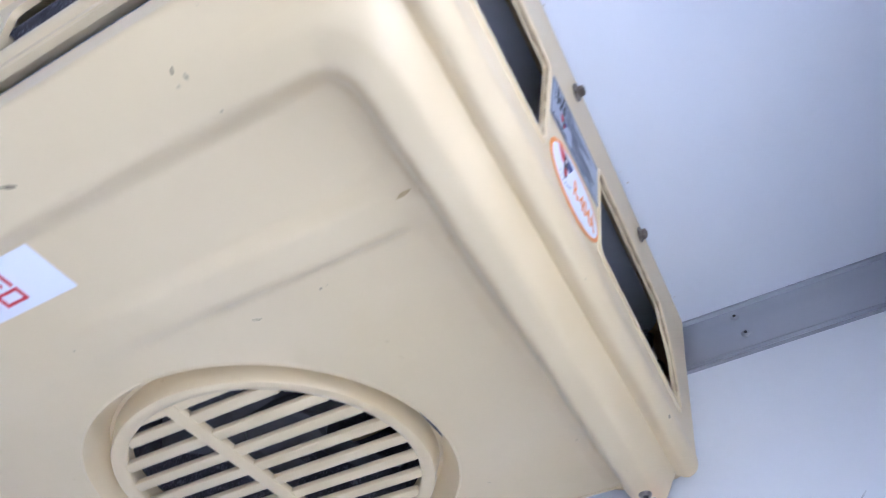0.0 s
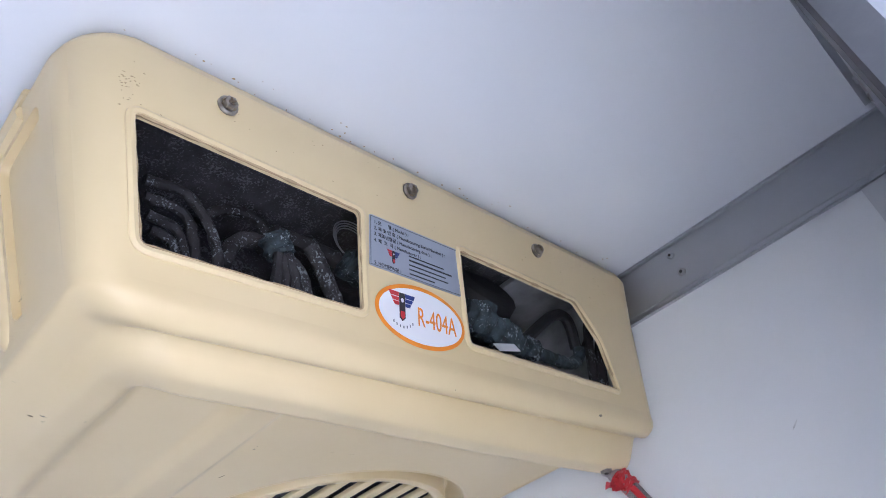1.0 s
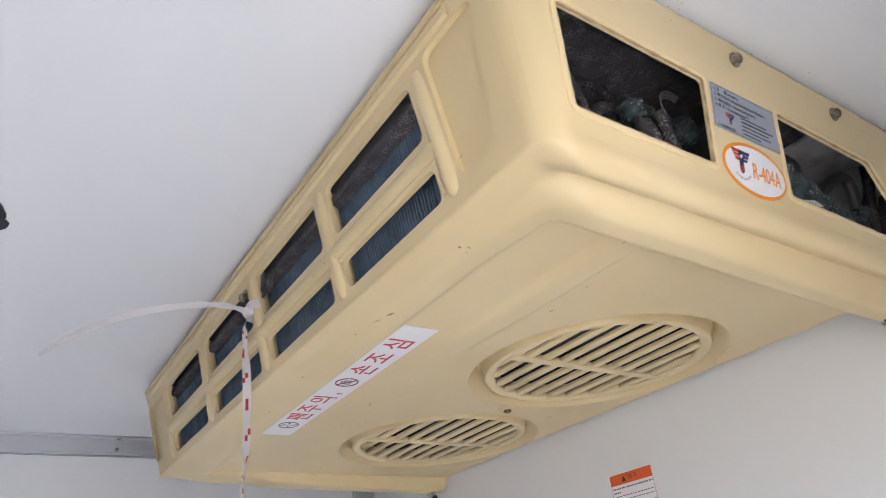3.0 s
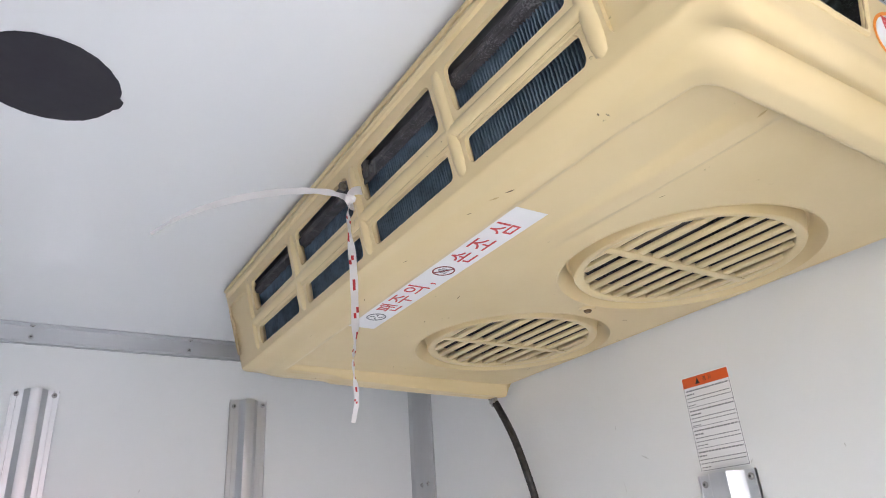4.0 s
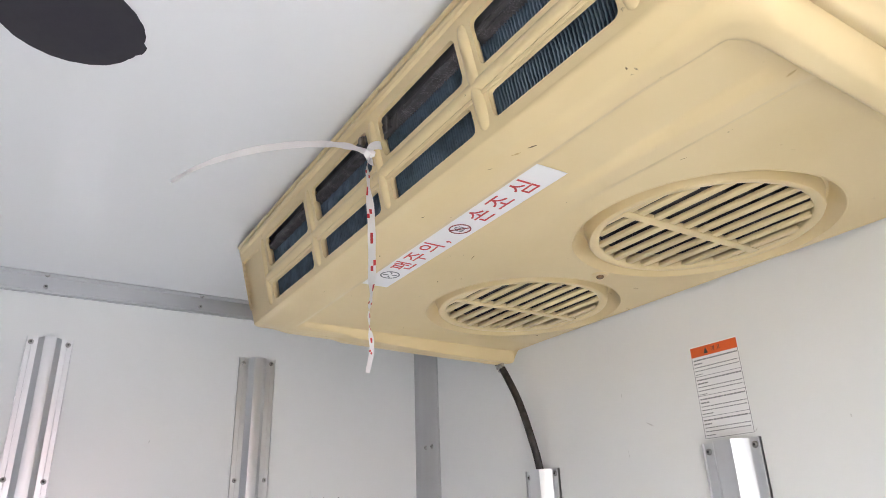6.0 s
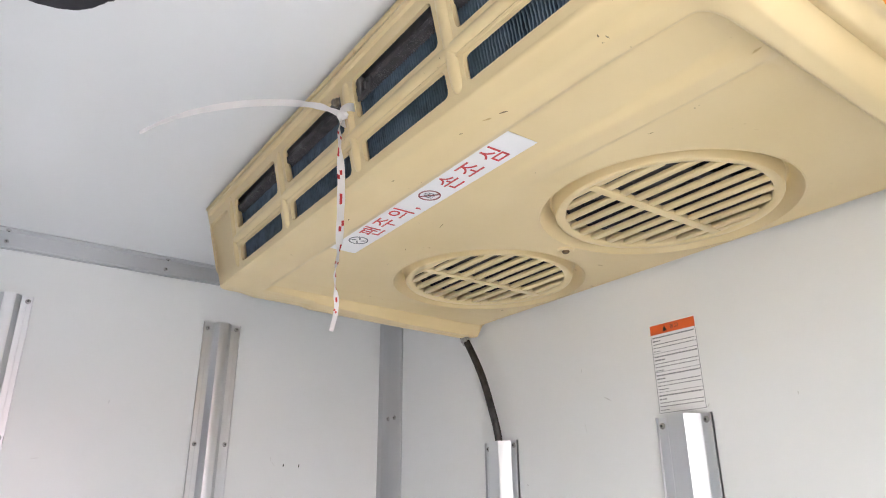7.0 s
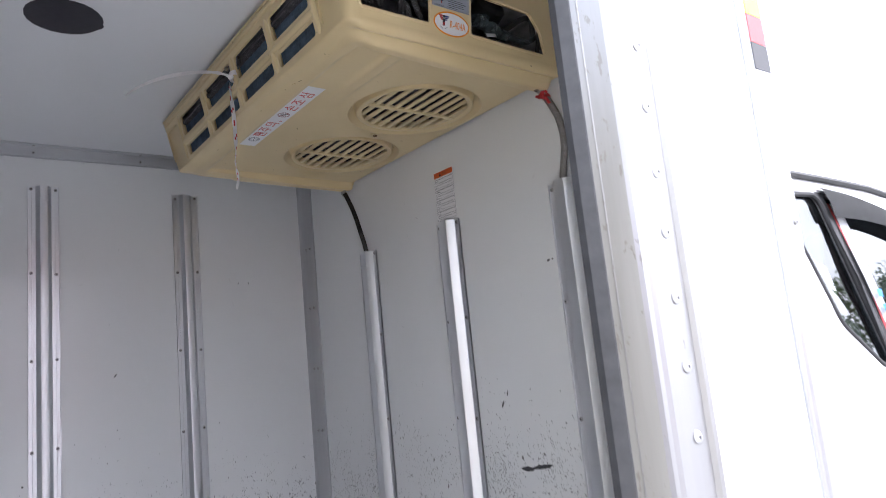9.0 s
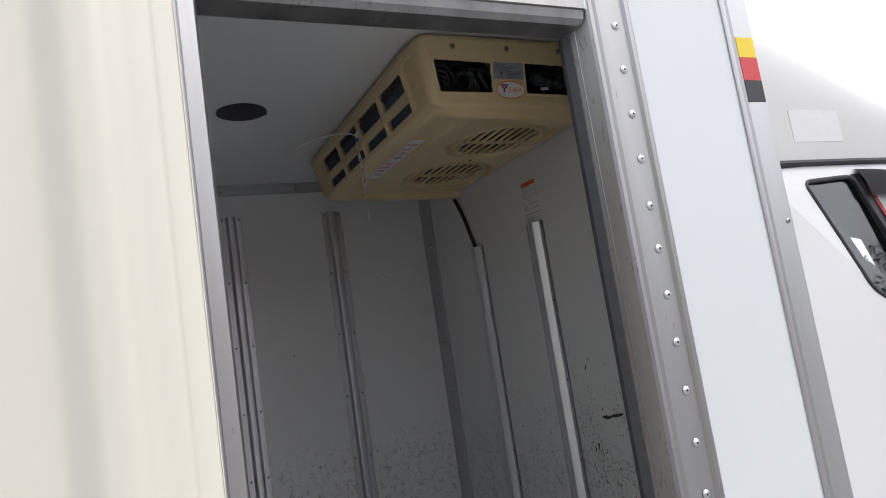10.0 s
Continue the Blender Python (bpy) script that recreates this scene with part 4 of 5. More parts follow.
    run("hex_nut", [(1.296, -0.172, 2.24), (1.295, -0.156, 2.238)], 0.0105, VERDI, 6)
    run("pipe", [(1.295, -0.166, 2.238), (1.295, -0.138, 2.238), (1.295, -0.11, 2.237), (1.296, -0.092, 2.242), (1.299, -0.084, 2.254)], 0.0056, VERDI)
    run("black_hose", [(1.288, -0.162, 2.248), (1.291, -0.14, 2.265), (1.296, -0.112, 2.285), (1.297, -0.092, 2.293), (1.296, -0.08, 2.286), (1.291, -0.075, 2.262)], 0.0056, BLACKR)
    run("riser", [(1.312, -0.064, 2.297), (1.304, -0.07, 2.264), (1.295, -0.072, 2.222)], 0.0046)
    run("riser", [(1.312, -0.057, 2.268), (1.307, -0.065, 2.247), (1.3, -0.068, 2.214)], 0.0050)
    run("cross_pipe", [(1.288, -0.074, 2.251), (1.292, -0.055, 2.27), (1.297, -0.042, 2.293), (1.303, -0.043, 2.318)], 0.0040)
    bm = bmesh.new()
    box(bm, (-0.010, -0.0004, -0.006), (0.010, 0.0004, 0.006), 0.0003, 1, Matrix.Translation((1.303, -0.206, 2.227)) @ Matrix.Rotation(radians(70), 4, "Z") @ Matrix.Rotation(radians(-30), 4, "X"))
    part("tag", bm, WHITE, unit, "white paper tag")


plumbing()


def bolt(y, z):
    m = facing(end_place(y, z, -0.0004), (0, 1, 0), (SLOPE, 0, 1))
    bm = bmesh.new()
    lathe(bm, [(0.0066, 0.0), (0.0066, 0.0012), (0.0059, 0.0019), (0.0047, 0.0022)], 20, m)
    lathe(bm, [(0.0046, 0.0020), (0.0046, 0.0050), (0.0037, 0.0059), (0.0022, 0.0061), (0.0018, 0.0050), (0, 0.0048)], 6, m)
    ob = part("bolt", bm, TARNISH, unit, "tarnished flanged hex bolt")
    bm = bmesh.new()
    for turn in (25, 115):
        box(bm, (-0.0026, -0.0005, 0.0050), (0.0026, 0.0005, 0.0063 + turn * 1e-6), 0.0001, 1, m @ Matrix.Rotation(radians(turn), 4, "Z"))
    part("cross_slot", bm, DIRT, ob)


for y in (-0.474, -0.327, -0.176):
    bolt(y, 2.3105)
bm = bmesh.new()
lathe(bm, [(0.0062, 0), (0.0060, 0.0012), (0.0045, 0.0018), (0.0045, 0.0048), (0.0036, 0.0056), (0, 0.0058)], 12, facing(coil_place(0.833, 2.287, -0.004), (1, 0, 0), (0, -SLOPE, 1)))
part("bolt", bm, TARNISH, unit)
bm = bmesh.new()
lathe(bm, [(0.0056, 0), (0.0052, 0.002), (0.004, 0.0032), (0.0, 0.0034)], 8, facing((0.818, -0.181, 2.1858), (1, 0, 0), (0, -1, 0)))
part("bolt", bm, RUSTY, unit, "rusty bolt between the fan rings")

screw_at(facing((1.270, -0.062, 2.1505), (1, 0, 0), (0, -1, 0.2)), 0.0055, mat_=TARNISH, parent=unit)

# scratches and dirt in the moulding
def scratch(x, y, length, width, tilt):
    bm = bmesh.new()
    e = y - UY0 - SLOPE * (H - Z1)
    m = facing((x, y, ZB - panel_drop(x, y, e if e < 0.08 else None) - 0.0003), (1, 0, 0), (0, -1, 0)) @ Matrix.Rotation(radians(tilt), 4, "Z")
    k = 7
    up = [bm.verts.new(m @ Vector((length * (i / k - 0.5), width * 0.5 * math.sin(math.pi * (i + 0.3) / (k + 0.6)) + random.uniform(-0.2, 0.2) * width, 0.0002))) for i in range(k + 1)]
    lo = [bm.verts.new(m @ Vector((length * (i / k - 0.5), -width * 0.5 * math.sin(math.pi * (i + 0.3) / (k + 0.6)), 0.0002))) for i in range(k + 1)]
    for i in range(k):
        bm.faces.new((up[i], lo[i], lo[i + 1], up[i + 1]))
    part("scratch", bm, STAIN if width > 0.0025 else DIRT, unit, smooth=False)


for a in ((1.058, -0.500, 0.010, 0.0022, -25), (1.040, -0.503, 0.013, 0.0026, -30), (1.004, -0.506, 0.008, 0.0012, -35), (0.690, -0.372, 0.006, 0.001, 20), (1.240, -0.392, 0.011, 0.0030, 12), (1.18, -0.508, 0.006, 0.0014, 60), (1.195, -0.497, 0.007, 0.0016, -50), (1.02, -0.46, 0.004, 0.001, 0), (0.88, -0.507, 0.009, 0.0016, -30), (0.76, -0.50, 0.006, 0.0012, 20), (0.60, -0.505, 0.008, 0.0014, -20), (0.79, -0.38, 0.014, 0.001, 15),
          (0.46, -0.30, 0.006, 0.0012, 40), (0.52, -0.05, 0.008, 0.0014, 10), (1.10, -0.345, 0.007, 0.0008, -20), (0.93, -0.43, 0.006, 0.0008, -40)):
    scratch(*a)

def grime():
    """Brown dust along the upper edges of the end openings, and rubbed specks on the corner of the cover."""
    rnd = random.Random(19)
    bm = bmesh.new()

    def fleck(y, z, long, high, lift):
        i, _ = end_param(y, z)
        vs = []
        for k in range(6):
            a = math.pi * k / 3 + rnd.uniform(-0.3, 0.3)
            dy, dz = long * math.cos(a) * rnd.uniform(0.5, 1.3), high * math.sin(a) * rnd.uniform(0.5, 1.3)
            vs.append(bm.verts.new(wrap_place(*end_param(y + dy, z + dz), -lift)))
        bm.faces.new(vs)

    for poly in (OP_A, OP_B):
        edge = rounded(poly, 0.004, 5)
        line = []
        for a, b in zip(edge, edge[1:] + edge[:1]):
            n = max(1, int(math.hypot(b[0] - a[0], b[1] - a[1]) / 0.0015))
            line += [(a[0] + (b[0] - a[0]) * t / n, a[1] + (b[1] - a[1]) * t / n) for t in range(n)]
        tube(bm, [wrap_place(*end_param(y, z), 0.0002) for y, z in line], [max(0.0001, 0.0006 + 0.0009 * noise.noise((y * 90, z * 90, 3)) + (0.0003 if z > 2.26 else 0.0)) for y, z in line], 5, closed=True)
    for _ in range(34):
        fleck(-0.536 + abs(rnd.gauss(0, 0.010)), 2.297 + rnd.gauss(0, 0.006), rnd.uniform(0.0003, 0.0010), rnd.uniform(0.0002, 0.0005), 0.0004)
    for _ in range(36):
        fleck(rnd.uniform(-0.53, -0.05), rnd.uniform(2.284, 2.320), rnd.uniform(0.0002, 0.0008), rnd.uniform(0.0002, 0.0005), 0.0004)
    ob = part("grime", bm, DUSTY, unit, "brown dust and rubbed specks", smooth=False)
    ob["kind"] = "stuff"


grime()


def ceiling_dust():
    """Brown specks on the ceiling along the cover's edge."""
    rnd = random.Random(23)
    bm = bmesh.new()
    for _ in range(55):
        y, x = rnd.uniform(-0.54, -0.03), 1.331 + abs(rnd.gauss(0, 0.009))
        s = rnd.uniform(0.0003, 0.0008)
        bm.faces.new([bm.verts.new((x + s * rnd.uniform(0.5, 1.4) * math.cos(a), y + s * rnd.uniform(0.6, 2.0) * math.sin(a), H - 0.0005)) for a in [math.pi * k / 3 for k in range(6)]])
    ob = part("dust_specks", bm, DUSTY, bpy.data.objects["ceiling"], "brown dust specks along the cooling unit", smooth=False)
    ob["kind"] = "stuff"


ceiling_dust()

# ---- labels on the unit ----
def flat(pts, m, material, name, parent, thick=0.0003):
    bm = bmesh.new()
    prism(bm, pts, "z", 0.0, thick)
    bmesh.ops.transform(bm, matrix=m, verts=bm.verts)
    return part(name, bm, material, parent, smooth=False)


def oval(rx, ry, n=48, cx=0.0, cy=0.0):
    return [(cx + rx * math.cos(2 * math.pi * i / n), cy + ry * math.sin(2 * math.pi * i / n)) for i in range(n)]


def rect(x0, y0, x1, y1):
    return [(x0, y0), (x1, y0), (x1, y1), (x0, y1)]


def ring_on(r, w, m, material, name, parent, lift=0.0005):
    bm = bmesh.new()
    lathe(bm, [(r, 0), (r, lift), (r - w, lift), (r - w, 0)], 36, m)
    return part(name, bm, material, parent)


def over(m, x, y, lift):
    return m @ Matrix.Translation((x, y, lift))


def warning_strip():
    L, B = 0.387, 0.041
    m = facing((0.636 + L / 2, -0.4455, ZB - 0.0004), (1, 0, 0), (0, -1, 0))
    th = empty("warning_strip", "white sticker with red warning writing on the unit's underside", "sticker")
    flat(rect(-L / 2, -B / 2, L / 2, B / 2), m, WHITE, "sheet", th)
    for ch, u in (("팬", 0.225), ("주", 0.315), ("의", 0.41), (",", 0.475), ("손", 0.685), ("조", 0.78), ("심", 0.885)):
        letters(ch, 0.033, over(m, (u - 0.5) * L, -0.001 if ch != "," else 0.0, 0.0005), RED, "letter", th)
    for u, hand in ((0.125, False), (0.575, True)):
        c = over(m, (u - 0.5) * L, 0, 0.0003)
        ring_on(0.0135, 0.0017, c, DARKRED if hand else GREYINK, "sign_ring", th)
        if hand:
            flat(rect(-0.0125, -0.0008, 0.0125, 0.0008), c @ Matrix.Rotation(radians(-42), 4, "Z"), DARKRED, "sign_bar", th, 0.0006)
            for k in range(4):
                flat(rect(-0.006 + 0.0035 * k, -0.006, -0.0046 + 0.0035 * k, 0.005 + 0.0015 * (k % 3)), c, GREYINK, "sign_mark", th, 0.0004)
        else:
            for k in range(4):
                flat([(0.002, 0), (0.006, 0.0018), (0.0098, 0.005), (0.0085, 0.0005), (0.005, -0.001)], c @ Matrix.Rotation(radians(90 * k), 4, "Z"), GREYINK, "sign_mark", th, 0.0004)


def emblem(m, s, th):
    """The maker's mark as plain shapes: two wings over an upright."""
    for k, (top, low, reach) in enumerate(((0.95, 0.66, 1.12), (0.60, 0.36, 0.95), (0.30, 0.06, 0.78))):
        flat([(-reach * s, top * s), (-(reach - 0.16) * s, low * s), (-0.28 * s, low * s), (-0.28 * s, top * s)], m, RED, "mark", th)
        flat([(reach * s, top * s), (0.28 * s, top * s), (0.28 * s, low * s), ((reach - 0.16) * s, low * s)], m, BLUE, "mark", th)
    flat([(-0.24 * s, 0.95 * s), (-0.24 * s, -0.75 * s), (0, -0.95 * s), (0.24 * s, -0.75 * s), (0.24 * s, 0.95 * s)], m, INK, "mark", th)
    flat([(-0.17 * s, -0.3 * s), (-0.17 * s, -0.68 * s), (0, -0.85 * s), (0.17 * s, -0.68 * s), (0.17 * s, -0.3 * s)], over(m, 0, 0, 0.0003), RED, "mark", th, 0.0002)
    flat(oval(0.12 * s, 0.16 * s, 8, 0, 0.45 * s), over(m, 0, 0, 0.0003), WHITE, "mark", th, 0.0002)


def refrigerant_label():
    m = facing(end_place(-0.3195, 2.2145, -0.0003), (0, 1, 0), (SLOPE, 0, 1))
    th = empty("refrigerant_label", "white oval sticker with orange rim and lettering on the unit", "sticker")
    flat(oval(0.0415, 0.0222), m, ORANGE, "rim", th)
    flat(oval(0.0385, 0.0192), over(m, 0, 0, 0.0003), WHITE, "sheet", th)
    emblem(over(m, -0.0185, 0.003, 0.0006), 0.0105, th)
    letters("R-404A", 0.0155, over(m, 0.0135, -0.001, 0.0007) @ Matrix.Diagonal((0.78, 1.25, 1, 1)), ORANGE, "lettering", th)
    for k in range(7):
        a = radians(232 + 14 * k)
        flat(rect(-0.0004, -0.0009, 0.0004, 0.0009), over(m, -0.0185 + 0.0125 * math.cos(a), 0.0015 + 0.0125 * math.sin(a), 0.0006), GREYINK, "mark", th, 0.0002)


def type_plate():
    m = facing(end_place(-0.3220, 2.2590, -0.0003), (0, 1, 0), (SLOPE, 0, 1))
    th = empty("type_plate", "silver type plate with dark writing on the unit", "label")
    w, h = 0.0435, 0.0195
    flat(rounded(rect(-w, -h, w, h), 0.002, 3), m, PLATE, "sheet", th)
    for r in (rect(-w + 0.001, h - 0.0015, w - 0.001, h - 0.001), rect(-w + 0.001, -h + 0.001, w - 0.001, -h + 0.0015), rect(-w + 0.001, -h + 0.0015, -w + 0.0015, h - 0.0015), rect(w - 0.0015, -h + 0.0015, w - 0.001, h - 0.0015)):
        flat(r, over(m, 0, 0, 0.0003), GREYINK, "border", th, 0.0002)
    for k, body in enumerate(("1. 모      델 ( Model ) :", "2. 제 조 번 호 ( Manufacturing Serial Number ) :", "3. 제조년월일 ( Manufacturing date ) :", "4. 제  조  자 ( Manufacturer ) :", "5. HOMEPAGE :")):
        y = h - 0.0052 - 0.0046 * k - (0.0125 if k == 4 else 0)
        letters(body, 0.0035, over(m, -w + 0.004, y, 0.0005), INK, "lettering", th, 0.0001, "LEFT")
    emblem(over(m, -0.0225, -0.0078, 0.0004), 0.0050, th)
    for k, (x0, x1) in enumerate(((-0.008, 0.026), (-0.008, 0.034), (-0.008, 0.028), (-0.008, 0.030), (-0.008, 0.016))):
        flat(rect(x0, -0.0024 - 0.0034 * k, x1, (-0.0012 if k == 1 else -0.0015) - 0.0034 * k), over(m, 0, 0, 0.0003), INK, "printed_bar", th, 0.0002)


def wall_notice():
    m = facing((0.8495, -0.0004, 2.0355), (1, 0, 0), (0, 0, 1))
    th = empty("warning_notice", "white paper notice with an orange-red head on the front wall", "notice")
    w, h = 0.0405, 0.0675
    flat(rect(-w, -h, w, h), m, WHITE, "sheet", th)
    flat(rect(-w + 0.001, h - 0.0165, w - 0.001, h - 0.002), over(m, 0, 0, 0.0003), WARN, "header", th, 0.0002)
    flat([(-0.017, h - 0.0135), (-0.009, h - 0.0135), (-0.013, h - 0.005)], over(m, 0, 0, 0.0005), INK, "warning_triangle", th, 0.0002)
    letters("경 고", 0.0075, over(m, 0.004, h - 0.0092, 0.0006), INK, "lettering", th, 0.0001)
    tops = (h - 0.0165, 0.022, -0.006, -0.036, -h + 0.0015)
    for y in tops[1:]:
        flat(rect(-w + 0.001, y, w - 0.001, y + 0.0006), over(m, 0, 0, 0.0003), GREYINK, "rule", th, 0.0002)
    for x in (-w + 0.001, w - 0.0016):
        flat(rect(x, -h + 0.0015, x + 0.0006, h - 0.0165), over(m, 0, 0, 0.0003), GREYINK, "rule", th, 0.0002)
    for a, b in zip(tops, tops[1:]):
        n = int((a - b) / 0.0052)
        for k in range(n):
            y = a - 0.0048 - 0.0052 * k
            short = k == n - 1
            x = -w + 0.004
            end = (random.uniform(-0.028, -0.015) if (k % 3 == 1 or short) else w - 0.003)
            bold = k < 2
            while x < end:
                ww = random.uniform(0.0022, 0.0055)
                flat(rect(x, y - (0.0010 if bold else 0.0006), min(x + ww, w - 0.003), y + (0.0010 if bold else 0.0006)), over(m, 0, 0, 0.0003), NOTEINK, "printed_bar", th, 0.0002)
                x += ww + 0.0013


warning_strip()
refrigerant_label()
type_plate()
wall_notice()

# ---- drain hoses ----
def braid(bm, p, r, strands, turn):
    """Wires wound both ways, woven round a hose that runs along p."""
    side, rings, run = None, [], 0.0
    for i, c in enumerate(p):
        d = (p[min(i + 1, len(p) - 1)] - p[max(i - 1, 0)]).normalized()
        side = d.orthogonal().normalized() if side is None else (side - d * side.dot(d)).normalized()
        run += (c - p[i - 1]).length if i else 0.0
        rings.append((c, side.copy(), d.cross(side), run))
    for hand in (1, -1):
        for k in range(strands):
            line = []
            for i, (c, u, v, w) in enumerate(rings):
                a = hand * w / turn * 2 * math.pi + 2 * math.pi * k / strands
                q = r + 0.00018 * (1 if (i // 2 + k) % 2 else -1) * hand
                line.append(c + (u * math.cos(a) + v * math.sin(a)) * q)
            tube(bm, line, 0.00042, 4)


def hose(pts, r, material, label, red):
    th = empty("drain_hose", label, "hose")
    bm = bmesh.new()
    p = spline(pts, 30)
    tube(bm, p, r, 20)
    body = part("hose_body", bm, material, th)
    if red:
        bm = bmesh.new()
        braid(bm, [Vector(q) for q in p], r, 13, 0.030)
        part("braid", bm, BRAID, body, "woven steel wire braid")["kind"] = "stuff"
    bm = bmesh.new()
    a, b = Vector(pts[0]), p[4]
    d = (b - a).normalized()
    tube(bm, [a - d * 0.012, a - d * 0.006, a, a + d * 0.006], [r * 0.9, r * 1.05, r * 0.85, r], 18)
    tube(bm, [a + d * 0.004, a + d * 0.008, a + d * 0.012, a + d * 0.016], [r * 1.1, r * 1.3, r * 1.12, r * 1.25], 18)
    for v in bm.verts:
        v.co += Vector((noise.noise(v.co * 150), noise.noise(v.co * 150 + Vector((5, 0, 0))), noise.noise(v.co * 150 + Vector((0, 7, 0))))) * 0.002
    part("hose_fitting", bm, SCREWM, th, "grimy grey metal fitting")
    bm = bmesh.new()
    c = a + d * 0.010
    box(bm, (-0.003, -0.004, -0.004), (0.003, 0.004, 0.004), 0.001, 1, Matrix.Translation(c + Vector((r * 0.9, -0.004, 0))))
    part("clamp_screw", bm, SCREWM, th)
    if red:
        bm = bmesh.new()
        rnd = random.Random(8)
        q = [a + d * (0.016 + 0.0022 * i) for i in range(9)]
        tube(bm, q, [r * rnd.uniform(1.04, 1.32) for _ in q], 20)
        for k in range(7):
            o = a + d * rnd.uniform(0.018, 0.034) + Vector((rnd.uniform(-0.006, 0.004), -r * rnd.uniform(0.9, 1.2), rnd.uniform(-0.003, 0.003)))
            u = Vector((rnd.uniform(-1, 0.6), rnd.uniform(-0.5, 0.1), rnd.uniform(-1, 0.2))).normalized()
            w = u.orthogonal().normalized()
            rows = [[bm.verts.new(o + u * 0.0045 * i + w * 0.0035 * j + Vector((0, rnd.uniform(-0.0022, 0.001), 0))) for j in (-1, 0, 1)] for i in range(3)]
            for i in range(2):
                for j in range(2):
                    bm.faces.new((rows[i][j], rows[i][j + 1], rows[i + 1][j + 1], rows[i + 1][j]))
        tail = a + d * 0.036 + Vector((0.002, -r, 0))
        vs = [bm.verts.new(tail + Vector(o)) for o in ((-0.004, 0, 0.003), (0.004, -0.001, 0.002), (0.010, 0.001, -0.014), (0.006, -0.001, -0.013))]
        bm.faces.new(vs)
        for v in bm.verts:
            v.co += Vector((noise.noise(v.co * 170), noise.noise(v.co * 170 + Vector((5, 0, 0))), noise.noise(v.co * 170 + Vector((0, 7, 0))))) * 0.003
        part("tape_wrap", bm, REDTAPE, th, "crumpled red tape wrapping", smooth=False)


hose([(1.262, -0.048, 2.162), (1.275, -0.041, 2.136), (1.291, -0.028, 2.085), (1.288, -0.018, 2.03), (1.267, -0.0115, 1.962), (1.260, -0.0105, 1.88)], 0.0073, HOSE, "grey braided drain hose with red tape, running into the cover rail", True)
hose([(0.376, -0.034, 2.166), (0.392, -0.032, 2.145), (0.424, -0.028, 2.085), (0.444, -0.022, 2.02), (0.451, -0.0115, 1.955), (0.449, -0.0105, 1.88)], 0.0070, HOSED, "dark glossy drain hose running into the cover rail", False)


# ---- ribbon tied to the coil wall ----
def ribbon():
    th = empty("ribbon", "white plastic ribbon with red marks tied to the unit's bar", "ribbon")
    k0 = coil_place(0.850, 2.262, -0.010)

    def strip(pts, width, twist, name, marks):
        p = spline(pts, 12)
        bm = bmesh.new()
        rows = []
        for i, q in enumerate(p):
            d = (p[min(i + 1, len(p) - 1)] - p[max(i - 1, 0)]).normalized()
            s = Vector((1, 0.15, 0)) - d * d.x
            s = (Matrix.Rotation(twist * i / len(p) + 0.25 * math.sin(i * 0.7), 3, d) @ s.normalized())
            w = width * (1 - 0.45 * smooth01(0.5, 0.95, i / len(p)))
            rows.append([bm.verts.new(q + s * w * u) for u in (-0.5, -0.17, 0.17, 0.5)])
        for i, (a, b) in enumerate(zip(rows, rows[1:])):
            for c in range(3):
                f = bm.faces.new((a[c], a[c + 1], b[c + 1], b[c]))
                f.material_index = 1 if marks and i < 0.85 * len(rows) and i % 5 in (1, 2) and c == (i // 2) % 3 else 0
        bmesh.ops.solidify(bm, geom=bm.faces[:], thickness=0.0004)
        part(name, bm, [TAPE, RED], th)

    bm = bmesh.new()
    x, n = 0.850, 20
    pts = [coil_place(x + 0.0125 * math.cos(t), 2.264 + 0.004 * math.cos(t), -0.0125 * math.sin(t) if math.sin(t) > 0 else -0.006 * math.sin(t)) for t in [2 * math.pi * i / n for i in range(n)]]
    rows = [[bm.verts.new(p + Vector((0, 0, h))) for h in (-0.0055, 0.0055)] for p in pts]
    for i in range(n):
        a, b = rows[i], rows[(i + 1) % n]
        bm.faces.new((a[0], b[0], b[1], a[1]))
    bmesh.ops.solidify(bm, geom=bm.faces[:], thickness=0.0006)
    part("loop", bm, TAPE, th)
    bm = bmesh.new()
    bmesh.ops.create_icosphere(bm, subdivisions=2, radius=0.0065, matrix=Matrix.Translation(k0))
    for v in bm.verts:
        v.co += Vector((noise.noise(v.co * 150), noise.noise(v.co * 150 + Vector((3, 0, 0))), noise.noise(v.co * 150 + Vector((0, 3, 0))))) * 0.003
    part("knot", bm, TAPE, th)
    strip([k0, k0 + Vector((0.004, -0.004, -0.03)), k0 + Vector((0.006, 0.0, -0.09)), k0 + Vector((0.004, 0.002, -0.16)), k0 + Vector((0.002, 0.0, -0.195)), k0 + Vector((-0.003, 0.006, -0.225)), k0 + Vector((-0.008, 0.004, -0.25))], 0.0088, 6.0, "tail", True)
    strip([k0, k0 + Vector((-0.014, -0.024, 0.010)), k0 + Vector((-0.036, -0.058, 0.014)), k0 + Vector((-0.064, -0.098, 0.012)), k0 + Vector((-0.088, -0.136, 0.002)), k0 + Vector((-0.105, -0.165, -0.012)), k0 + Vector((-0.116, -0.188, -0.030))], 0.0080, 2.2, "tail", False)


ribbon()

